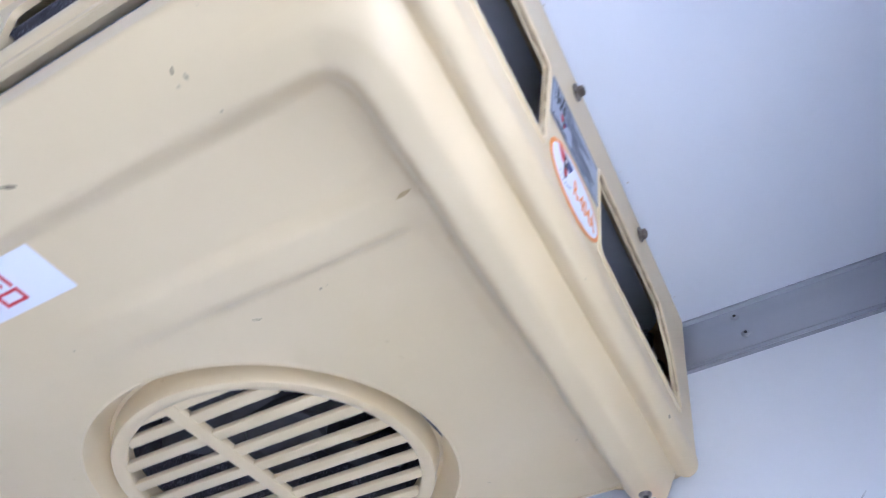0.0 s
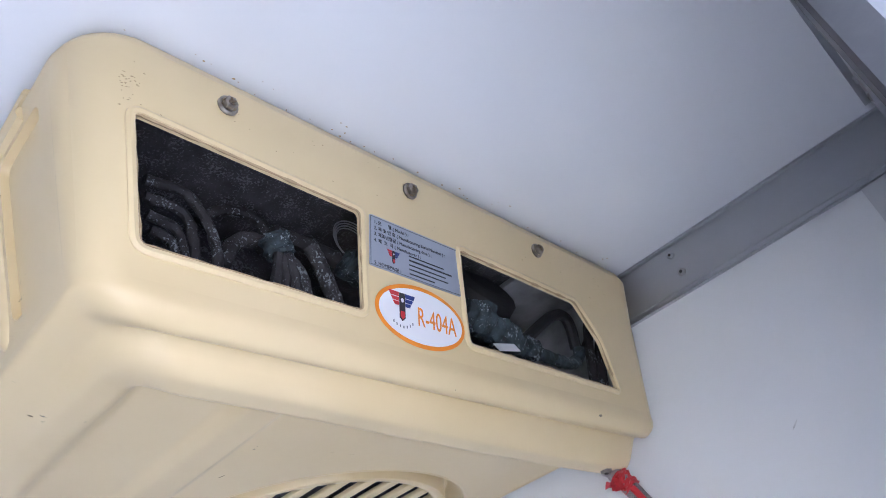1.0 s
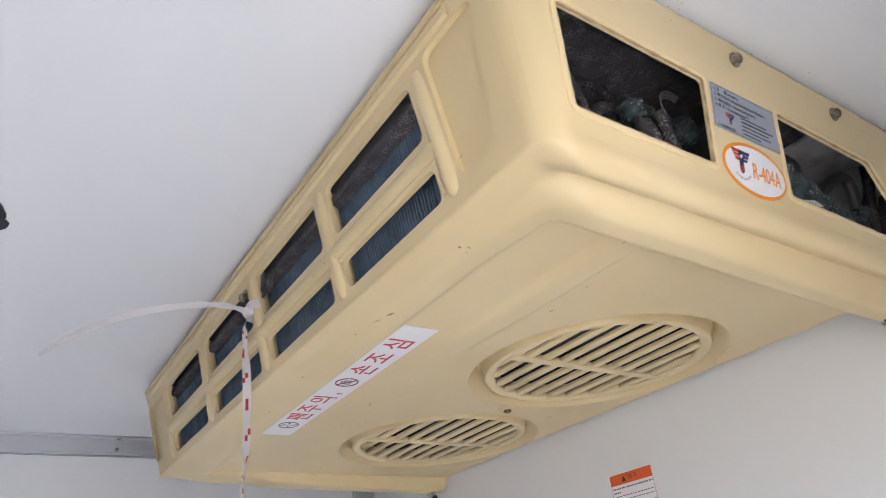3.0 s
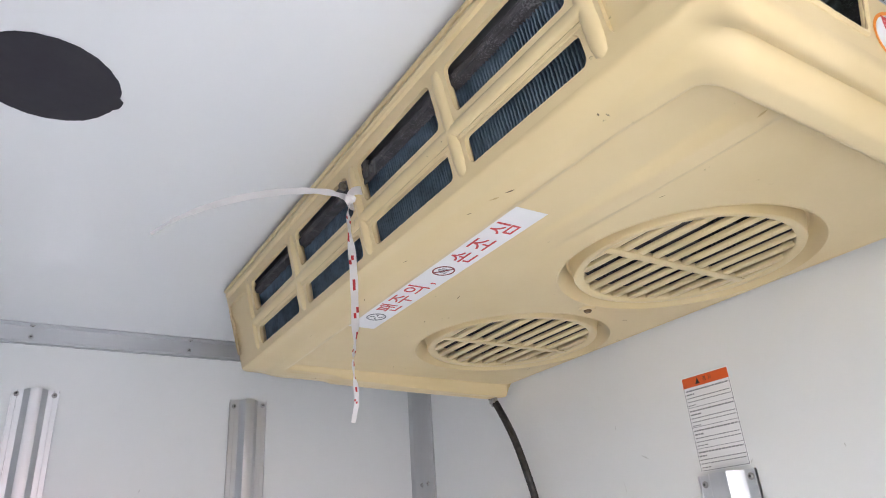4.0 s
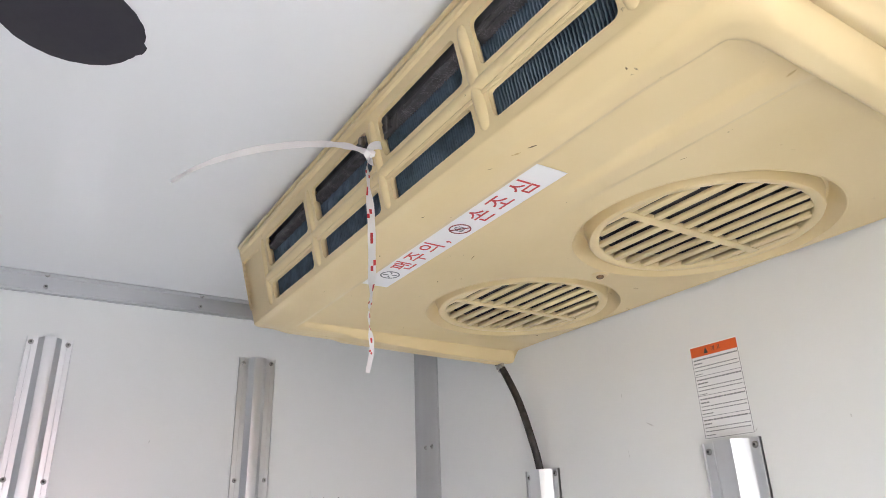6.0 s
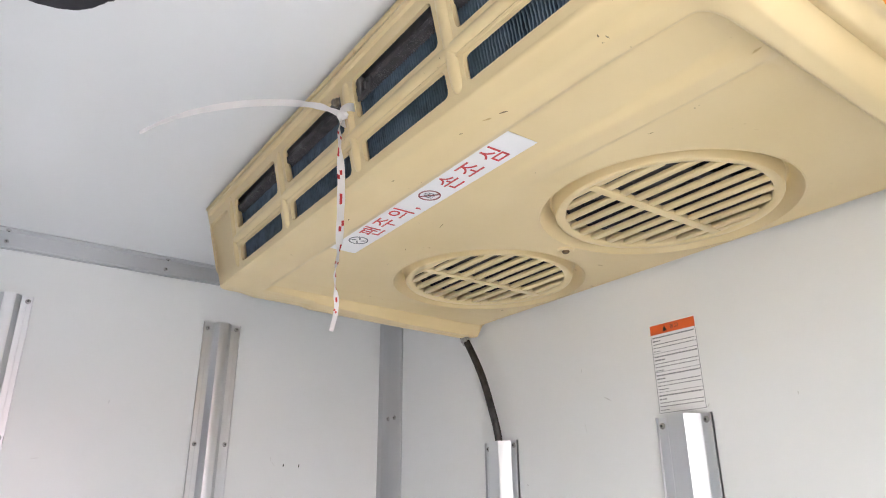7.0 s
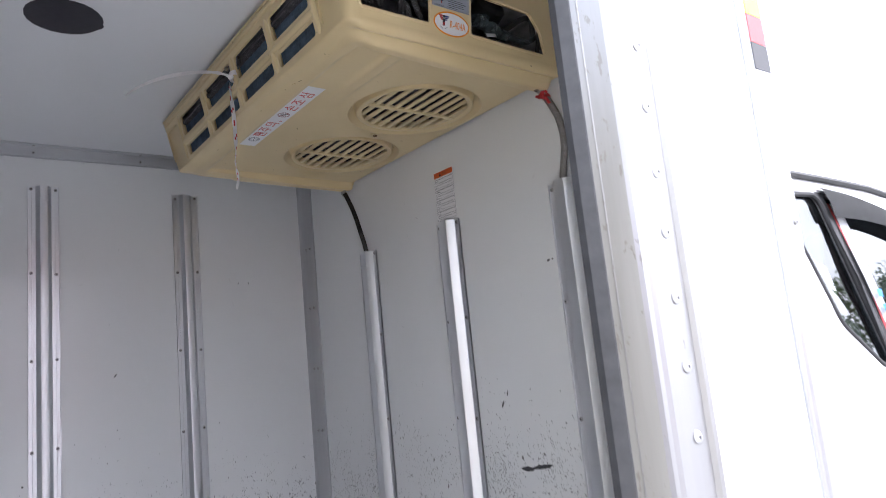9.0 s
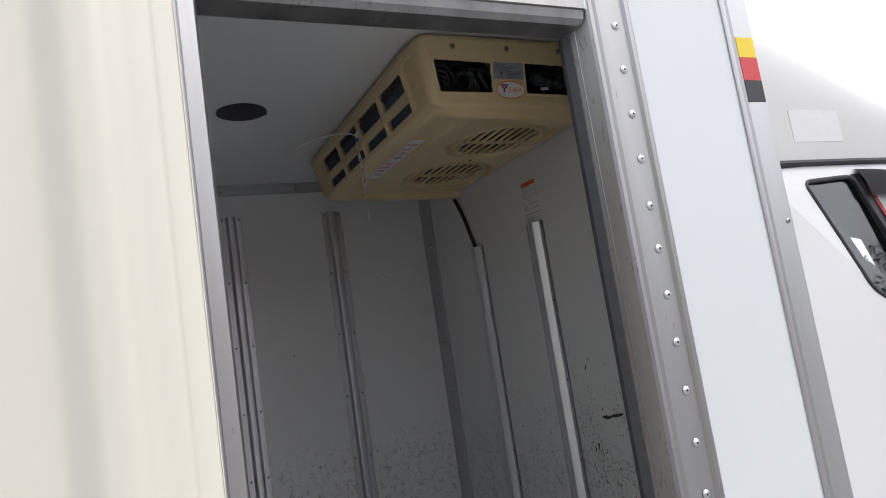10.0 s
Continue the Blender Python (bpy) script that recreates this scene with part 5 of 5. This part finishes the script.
# ---- black round patch on the ceiling ----
def patch():
    bm = bmesh.new()
    pts = []
    for i in range(72):
        a = 2 * math.pi * i / 72
        r = 0.0685 + 0.0012 * noise.noise((math.cos(a) * 2, math.sin(a) * 2, 3)) + 0.0004 * math.sin(23 * a)
        if abs((a - radians(100) + math.pi) % (2 * math.pi) - math.pi) < radians(5):
            r += 0.004
        pts.append((0.811 + r * math.cos(a), -0.872 + r * math.sin(a)))
    prism(bm, pts, "z", H - 0.0012, H - 0.0001)
    tagged(part("ceiling_patch", bm, BLACKD), "round black sheet stuck on the white ceiling", "patch")


patch()


# ---- scuff marks on the walls ----
def scuff(cx, cz, length, width, tilt, wall, seed):
    rnd = random.Random(seed)
    bm = bmesh.new()
    n = 14
    up, lo = [], []
    for i in range(n + 1):
        t = i / n
        w = width * (math.sin(math.pi * t) ** 0.7 * rnd.uniform(0.7, 1.0) + 0.04)
        up.append((length * (t - 0.5), w * 0.5 + rnd.uniform(-0.06, 0.06) * width))
        lo.append((length * (t - 0.5), -w * 0.5 + rnd.uniform(-0.06, 0.06) * width))
    m = facing((cx, -0.0002, cz), (1, 0, 0), (0, 0, 1)) if wall == "front" else facing((0.0002, cx, cz), (0, 1, 0), (0, 0, 1))
    m = m @ Matrix.Rotation(radians(tilt), 4, "Z")
    a = [bm.verts.new(m @ Vector((*p, 0.0003))) for p in up]
    b = [bm.verts.new(m @ Vector((*p, 0.0003))) for p in lo]
    for i in range(n):
        bm.faces.new((a[i], b[i], b[i + 1], a[i + 1]))
    return part("scuff_mark", bm, FAINT if (cz > 1.9 and wall == "front") or width < 0.0023 else INK, smooth=False)


def faint_marks(wall, ob, n, seed, u0, u1, z0, z1):
    rnd = random.Random(seed)
    for k in range(n):
        scuff(rnd.uniform(u0, u1), rnd.uniform(z0, z1), rnd.uniform(0.004, 0.018), rnd.uniform(0.0008, 0.0022), rnd.uniform(-90, 90), wall, seed * 100 + k).parent = ob


def flakes(ob, wall, count, u0, u1, seed, gaps):
    """Small upright chips low on a wall, in drifts, with a few larger ones."""
    rnd = random.Random(seed)
    bm = bmesh.new()
    made = 0
    while made < count:
        u, z = rnd.uniform(u0, u1), rnd.uniform(0.85, 1.56)
        drift = max(0.0, noise.noise((u * 9, z * 6, seed)) + 0.5 * noise.noise((u * 28, z * 17, seed)) + 0.32)
        low = 0.03 + 0.97 * smooth01(1.50, 1.26, z)
        if rnd.random() > low * min(1.0, drift * 1.5) or any(abs(u - c) < 0.05 for c in gaps):
            continue
        big = rnd.random() < 0.025
        s = rnd.uniform(0.0004, 0.0011) * (2.8 if big else 1.0)
        tall = rnd.uniform(0.7, 1.6) if big else rnd.uniform(1.4, 4.2)
        lean = rnd.uniform(-0.35, 0.35)
        vs = []
        for k in range(6):
            a = math.pi * k / 3 + rnd.uniform(-0.3, 0.3)
            q = s * rnd.uniform(0.3, 1.4)
            dz = q * tall * math.sin(a)
            du = q * math.cos(a) + lean * dz
            vs.append(bm.verts.new((u + du, -0.0006, z + dz) if wall == "front" else (0.0006, u + du, z + dz)))
        bm.faces.new(vs)
        made += 1
    flake = part("chipped_spots", bm, CHIP, ob, "dark chipped spots low on the wall", smooth=False)
    flake["kind"] = "stuff"


def smear(ob):
    """Fine slivers of grey rubber rubbed onto the wall in two slanting strokes."""
    rnd = random.Random(77)
    bm = bmesh.new()
    made = 0
    for cx, cz, length, width, tilt, count in ((1.383, 2.024, 0.046, 0.0052, 50, 900), (1.357, 2.023, 0.022, 0.0040, 40, 90), (1.352, 2.010, 0.020, 0.003, 48, 60)):
        m = Matrix.Translation((cx, 0, cz)) @ Matrix.Rotation(radians(-tilt), 4, "Y")
        for _ in range(count):
            u = max(-0.62, min(0.62, rnd.gauss(0, 0.25)))
            v = rnd.gauss(0, 0.42) * width * (1 - 1.2 * u * u) + 0.010 * u * u
            h, w = rnd.uniform(0.0004, 0.0020), rnd.uniform(0.00007, 0.00020)
            lift = -0.0006 - made * 4e-7
            ends = [(-h, 0), (rnd.uniform(-0.4, 0.4) * h, -w), (h, 0), (rnd.uniform(-0.4, 0.4) * h, w)]
            bm.faces.new([bm.verts.new(m @ Vector((u * length + a, lift, v + c))) for a, c in ends])
            made += 1
    ob = part("rubber_smear", bm, SMEAR, ob, "grey rubber smear rubbed onto the wall", smooth=False)
    ob["kind"] = "stuff"


def scuffs():
    front = bpy.data.objects["wall_front"]
    far = bpy.data.objects["wall_far"]
    for a in ((1.046, 1.353, 0.046, 0.012, 2, "front", 1), (1.091, 1.360, 0.066, 0.010, 9, "front", 2), (1.185, 1.802, 0.010, 0.006, 10, "front", 4), (1.197, 1.803, 0.007, 0.004, 20, "front", 5),
              (0.985, 1.495, 0.020, 0.006, 60, "front", 6), (1.005, 1.520, 0.014, 0.005, 75, "front", 7), (1.36, 2.008, 0.014, 0.003, 5, "front", 8), (0.985, 1.268, 0.024, 0.008, 80, "front", 9), (0.968, 1.255, 0.018, 0.006, 60, "front", 19), (1.0, 1.245, 0.016, 0.005, 110, "front", 20), (0.74, 1.29, 0.012, 0.005, 70, "front", 10),
              (1.372, 1.945, 0.03, 0.002, 15, "front", 11)):
        scuff(*a).parent = front
    for a in ((-0.246, 1.93, 0.008, 0.003, 80, "far", 12), (-0.21, 1.93, 0.008, 0.003, 80, "far", 13), (-0.63, 1.66, 0.014, 0.004, 50, "far", 14), (-0.23, 1.61, 0.006, 0.002, 80, "far", 16)):
        scuff(*a).parent = far
    flakes(front, "front", 5200, 0.10, 1.60, 31, (0.445, 0.850, 1.260))
    flakes(front, "front", 2400, 0.90, 1.215, 33, ())
    flakes(far, "far", 520, -1.05, -0.06, 32, (-0.811, -0.410))
    smear(front)
    faint_marks("front", front, 34, 5, 0.50, 1.58, 1.55, 2.15)
    faint_marks("far", far, 16, 6, -0.95, -0.10, 1.45, 2.05)


scuffs()

# ---- the lorry's cab, its chassis and the ground ----
bm = bmesh.new()
box(bm, (-400, -400, -0.02), (400, 400, 0.0))
structure("ground", bm, ASPHALT, "pale concrete yard", "ground")


def wheel(th, x, y):
    bm = bmesh.new()
    m = Matrix.Translation((x, y, 0.31)) @ Matrix.Rotation(radians(90), 4, "Y")
    lathe(bm, [(0.19, -0.085), (0.29, -0.085), (0.31, -0.06), (0.31, 0.06), (0.29, 0.085), (0.19, 0.085), (0.19, -0.085)], 40, m)
    w = part("tyre", bm, BLACKR, th)
    bm = bmesh.new()
    lathe(bm, [(0, -0.05), (0.06, -0.06), (0.15, -0.03), (0.19, -0.08), (0.19, 0.08), (0.15, 0.03), (0.06, 0.06), (0, 0.05)], 32, m)
    part("rim", bm, STEEL, w)


def chassis():
    th = empty("chassis", "dark steel chassis with wheels under the cargo box", "chassis")
    for x in (0.45, 1.10):
        bm = bmesh.new()
        box(bm, (x, YR, FLOOR - 0.22), (x + 0.07, 1.6, FLOOR - 0.081), 0.006)
        part("rail", bm, DARKM, th)
    for y in (-1.9, 1.05):
        bm = bmesh.new()
        tube(bm, [(0.1, y, 0.31), (1.51, y, 0.31)], 0.05, 14)
        tube(bm, [(0.485, y, 0.31), (0.485, y, FLOOR - 0.20)], 0.04, 10)
        tube(bm, [(1.135, y, 0.31), (1.135, y, FLOOR - 0.20)], 0.04, 10)
        part("axle", bm, DARKM, th)
        for x in (0.13, 1.43):
            wheel(th, x, y)


chassis()
CX0, CX1 = 0.08, 1.525


def side_x(z):
    """The cab's side leans in above the waist."""
    return CX1 - 0.10 * smooth01(1.45, 2.1, z) * (z - 1.45)


def cab():
    th = empty("cab", "white lorry cab with a dark side window and black trim", "lorry cab")
    side = [(0.30, 0.62), (0.30, 1.90), (0.34, 1.945), (0.60, 1.955), (0.95, 1.955), (1.28, 1.925), (1.55, 1.45), (1.72, 1.15), (1.78, 0.62)]
    glass_rear = rounded([(0.425, 1.905), (0.634, 1.915), (0.796, 1.492), (0.740, 1.492), (0.556, 1.605)], 0.03, 5)
    glass_door = rounded([(0.656, 1.915), (0.95, 1.905), (1.16, 1.865), (1.36, 1.492), (0.818, 1.492)], 0.02, 5)

    def place(s, z, q):
        return Vector((side_x(z) - q, s, z))

    bm = bmesh.new()
    pierced(bm, side, [glass_rear, glass_door], place, 0.02)
    bmesh.ops.recalc_face_normals(bm, faces=bm.faces[:])
    part("side_panel", bm, CABW, th, smooth=False)
    bm = bmesh.new()
    pierced(bm, side, [glass_rear, glass_door], lambda s, z, q: Vector((CX0 + CX1 - side_x(z) + q, s, z)), 0.02)
    part("side_panel", bm, CABW, th, smooth=False)
    bm = bmesh.new()
    loop = side
    for (y0, z0), (y1, z1) in zip(loop, loop[1:] + loop[:1]):
        vs = [bm.verts.new(p) for p in ((CX0 + CX1 - side_x(z0) + 0.002, y0, z0), (side_x(z0) - 0.002, y0, z0), (side_x(z1) - 0.002, y1, z1), (CX0 + CX1 - side_x(z1) + 0.002, y1, z1))]
        bm.faces.new(vs)
    bmesh.ops.remove_doubles(bm, verts=bm.verts, dist=0.0001)
    part("shell", bm, CABW, th)

    def pane(name, poly, label):
        bm = bmesh.new()
        a = [bm.verts.new(place(p[0], p[1], 0.010)) for p in poly]
        b = [bm.verts.new(place(p[0], p[1], 0.014)) for p in poly]
        fs = [bm.faces.new(a), bm.faces.new(b[::-1])]
        for i in range(len(a)):
            j = (i + 1) % len(a)
            fs.append(bm.faces.new((a[j], a[i], b[i], b[j])))
        bmesh.ops.recalc_face_normals(bm, faces=fs)
        w = part(name, bm, GLASS, th, label, smooth=False)
        w.visible_shadow = False
        bm = bmesh.new()
        tube(bm, [place(p[0], p[1], 0.002) for p in poly], 0.0066, 8, closed=True)
        part("window_rubber", bm, BLACKR, w)
        return w

    pane("quarter_window", glass_rear, "tinted fixed side window with a black rubber frame")
    pane("door_window", glass_door, "tinted door window with a black rubber frame")
    # black pillar between the two panes
    bm = bmesh.new()
    vs = [bm.verts.new(place(y, z, -0.0015)) for y, z in ((0.627, 1.921), (0.662, 1.921), (0.744, 1.705), (0.824, 1.487), (0.788, 1.487), (0.709, 1.705))]
    bm.faces.new(vs)
    bmesh.ops.recalc_face_normals(bm, faces=bm.faces[:])
    bmesh.ops.solidify(bm, geom=bm.faces[:], thickness=0.004)
    part("window_pillar", bm, BLACKR, th, smooth=False)
    # dark inside, seat back and red-edged sticker
    bm = bmesh.new()
    box(bm, (CX0 + 0.12, 0.33, 0.9), (CX1 - 0.14, 0.36, 1.9), 0.01)
    box(bm, (CX0 + 0.12, 0.36, 0.9), (CX1 - 0.14, 1.5, 0.94), 0.01)
    part("cabin_lining", bm, DARKM, th)
    for x in (0.35, 1.15):
        bm = bmesh.new()
        box(bm, (x - 0.2, 0.46, 1.05), (x + 0.2, 0.58, 1.62), 0.04, 3)
        box(bm, (x - 0.12, 0.48, 1.63), (x + 0.12, 0.56, 1.80), 0.03, 3)
        part("seat", bm, BLACKR, th)
    bm = bmesh.new()
    p0, p1 = Vector((0, 0.664, 1.895)), Vector((0, 0.815, 1.515))
    for k, (off, w, m) in enumerate(((0.010, 0.020, RED), (0.030, 0.050, WHITE))):
        b2 = bmesh.new()
        vs = []
        for p, s in ((p0, 0), (p0, w), (p1, w), (p1, 0)):
            vs.append(b2.verts.new(place(p.y + off + s, p.z, 0.0015 - 0.0012 * k)))
        b2.faces.new(vs)
        bmesh.ops.solidify(b2, geom=b2.faces[:], thickness=0.0006)
        part("window_strip", b2, m, th, smooth=False)
    for k in range(4):
        b2 = bmesh.new()
        t = 0.60 + 0.10 * k
        q = p0.lerp(p1, t)
        vs = [b2.verts.new(place(q.y + a, q.z + c, -0.0008)) for a, c in ((0.036, 0.010), (0.066, 0.010), (0.070, -0.010), (0.042, -0.010))]
        b2.faces.new(vs)
        part("window_mark", b2, BLUEM, th, smooth=False)
    # rain visor over the door window
    bm = bmesh.new()
    rows = []
    for i in range(25):
        t = i / 24
        y = 0.648 + 0.54 * t
        z = 1.922 - 0.075 * t ** 2
        rows.append([bm.verts.new((side_x(z) + o, y + 0.02 * dz / -0.07, z + dz)) for o, dz in ((0.002, 0.012), (0.014, 0.002), (0.022, -0.03), (0.024, -0.068 + 0.02 * t))])
    for a, b in zip(rows, rows[1:]):
        for c in range(3):
            bm.faces.new((a[c], a[c + 1], b[c + 1], b[c]))
    bmesh.ops.solidify(bm, geom=bm.faces[:], thickness=0.002)
    part("rain_visor", bm, BLACKR, th, "black plastic rain visor over the window")
    bm = bmesh.new()
    tube(bm, [(side_x(1.95) + 0.002, 0.302, 1.946)] + [(side_x(1.95) + 0.003, y, 1.958 - 0.003 * smooth01(0.6, 1.0, y) - 0.026 * smooth01(0.9, 1.3, y)) for y in (0.36, 0.5, 0.65, 0.8, 0.95, 1.1, 1.25)], 0.009, 8)
    part("roof_gutter", bm, BLACKR, th, "black rubber strip along the roof edge")
    # fuel-red pinstripe on the door
    bm = bmesh.new()
    tube(bm, [(CX1 + 0.0005, 0.83, 1.485), (CX1 + 0.0005, 0.98, 1.12)], 0.0035, 6)
    part("pinstripe", bm, RED, th)
    # moulded fairing on the roof
    bm = bmesh.new()
    rows = []
    ny, nx = 20, 28
    for i in range(ny + 1):
        y = 0.30 + 0.95 * i / ny
        t = i / ny
        top = 2.49 - 0.46 * t ** 1.15
        row = []
        for k in range(nx + 1):
            a = math.pi * k / nx
            cx = (CX0 + CX1) / 2
            hw = (CX1 - CX0) / 2 - 0.045
            x = cx + hw * math.copysign(abs(math.cos(a)) ** 0.35, math.cos(a))
            z = 1.955 + max(0.004, top - 1.955) * math.sin(a) ** 0.5 if 0 < k < nx else 1.955
            row.append(bm.verts.new((x, y, z)))
        rows.append(row)
    for a, b in zip(rows, rows[1:]):
        for c in range(nx):
            bm.faces.new((a[c], a[c + 1], b[c + 1], b[c]))
    bm.faces.new(rows[0][::-1])
    bm.faces.new(rows[-1])
    bmesh.ops.recalc_face_normals(bm, faces=bm.faces[:])
    fairing = part("roof_fairing", bm, FAIR, th, "pale grey moulded wind deflector on the roof", angle=50)
    bm = bmesh.new()
    box(bm, (1.4745, 0.44, 2.018), (1.4803, 0.645, 2.108), 0.0005, 1)
    part("roof_label", bm, DULLW, fairing, "plain off-white rectangular sticker")


cab()


# ---- an unseen long low building, added across the yard to redden glossy wall reflections ----
def shed():
    th = empty("added_long_building", "unseen long low building with red walls, added to tint reflections", "building")
    x0, x1, y0, y1 = 23.0, 31.0, -26.0, 12.0
    bm = bmesh.new()
    box(bm, (x0, y0, -0.02), (x1, y1, 4.9), 0.03, 1)
    wall = part("wall", bm, REDWALL, th)
    bm = bmesh.new()
    box(bm, (x0 - 0.05, y0 - 0.05, -0.02), (x1 + 0.05, y1 + 0.05, 0.5), 0.02, 1)
    part("plinth", bm, ASPHALT, th)
    bm = bmesh.new()
    prism(bm, [(x0 - 0.4, 4.85), (x0 - 0.4, 5.0), ((x0 + x1) / 2, 5.5), (x1 + 0.4, 5.0), (x1 + 0.4, 4.85)], "y", y0 - 0.4, y1 + 0.4)
    part("roof", bm, FAIR, th)
    for k in range(9):
        y = y0 + 2.2 + 4.0 * k
        bm = bmesh.new()
        box(bm, (x0 - 0.06, y, 1.5), (x0 + 0.02, y + 1.4, 2.7), 0.02, 1)
        w = part("window", bm, OUTER, wall)
        bm = bmesh.new()
        box(bm, (x0 - 0.066, y + 0.08, 1.58), (x0 - 0.061, y + 1.32, 2.62))
        part("pane", bm, DARKM, th)


shed()


# ---- trees across the yard, mirrored in the windows ----
def tree(x, y, h, seed):
    rnd = random.Random(seed)
    th = empty("tree", "dark green tree across the yard", "tree", "trees across the yard")
    bm = bmesh.new()
    tube(bm, spline([(x, y, -0.02), (x + 0.1, y, h * 0.3), (x - 0.05, y + 0.1, h * 0.65), (x, y, h * 0.9)], 5), [0.2 * (1 - 0.055 * k) for k in range(16)], 10)
    ends = []
    for k in range(9):
        a = rnd.uniform(0, 6.28)
        z = h * rnd.uniform(0.35, 0.75)
        e = Vector((x + math.cos(a) * h * 0.26, y + math.sin(a) * h * 0.26, z + h * rnd.uniform(0.05, 0.2)))
        tube(bm, [(x, y, z), (Vector((x, y, z)) + e) / 2 + Vector((0, 0, 0.1)), e], [0.06, 0.045, 0.02], 6)
        ends.append(e)
    part("trunk", bm, BARK, th)
    bm = bmesh.new()
    ends += [Vector((x, y, h * 0.9)), Vector((x, y, h * 0.75))]
    for e in ends:
        for k in range(170):
            r = h * 0.17 * rnd.random() ** 0.5
            v = Vector((rnd.gauss(0, 1), rnd.gauss(0, 1), rnd.gauss(0, 0.8))).normalized() * r + e
            m = Matrix.Translation(v) @ Euler((rnd.uniform(0, 6), rnd.uniform(0, 6), rnd.uniform(0, 6))).to_matrix().to_4x4()
            s = rnd.uniform(0.08, 0.2)
            bm.faces.new([bm.verts.new(m @ Vector(q)) for q in ((-s, 0, 0), (0, -s * 0.5, s * 0.1), (s, 0, 0), (0, s * 0.5, s * 0.1))])
    part("crown", bm, FOLIAGE, th)


for k, (x, y, h) in enumerate(((17, 15.5, 8), (12.5, 15, 6.2), (9.5, 17.5, 5.6), (7.0, 20.0, 6.4), (11.5, 20, 7.2), (14.5, 19.5, 7.8), (8.2, 18.4, 6.0), (5.6, 18.6, 5.6), (10.4, 16.6, 5.0), (4.6, 20.5, 6.2))):
    tree(x * 2.3, y * 2.3, h * 1.15, k)
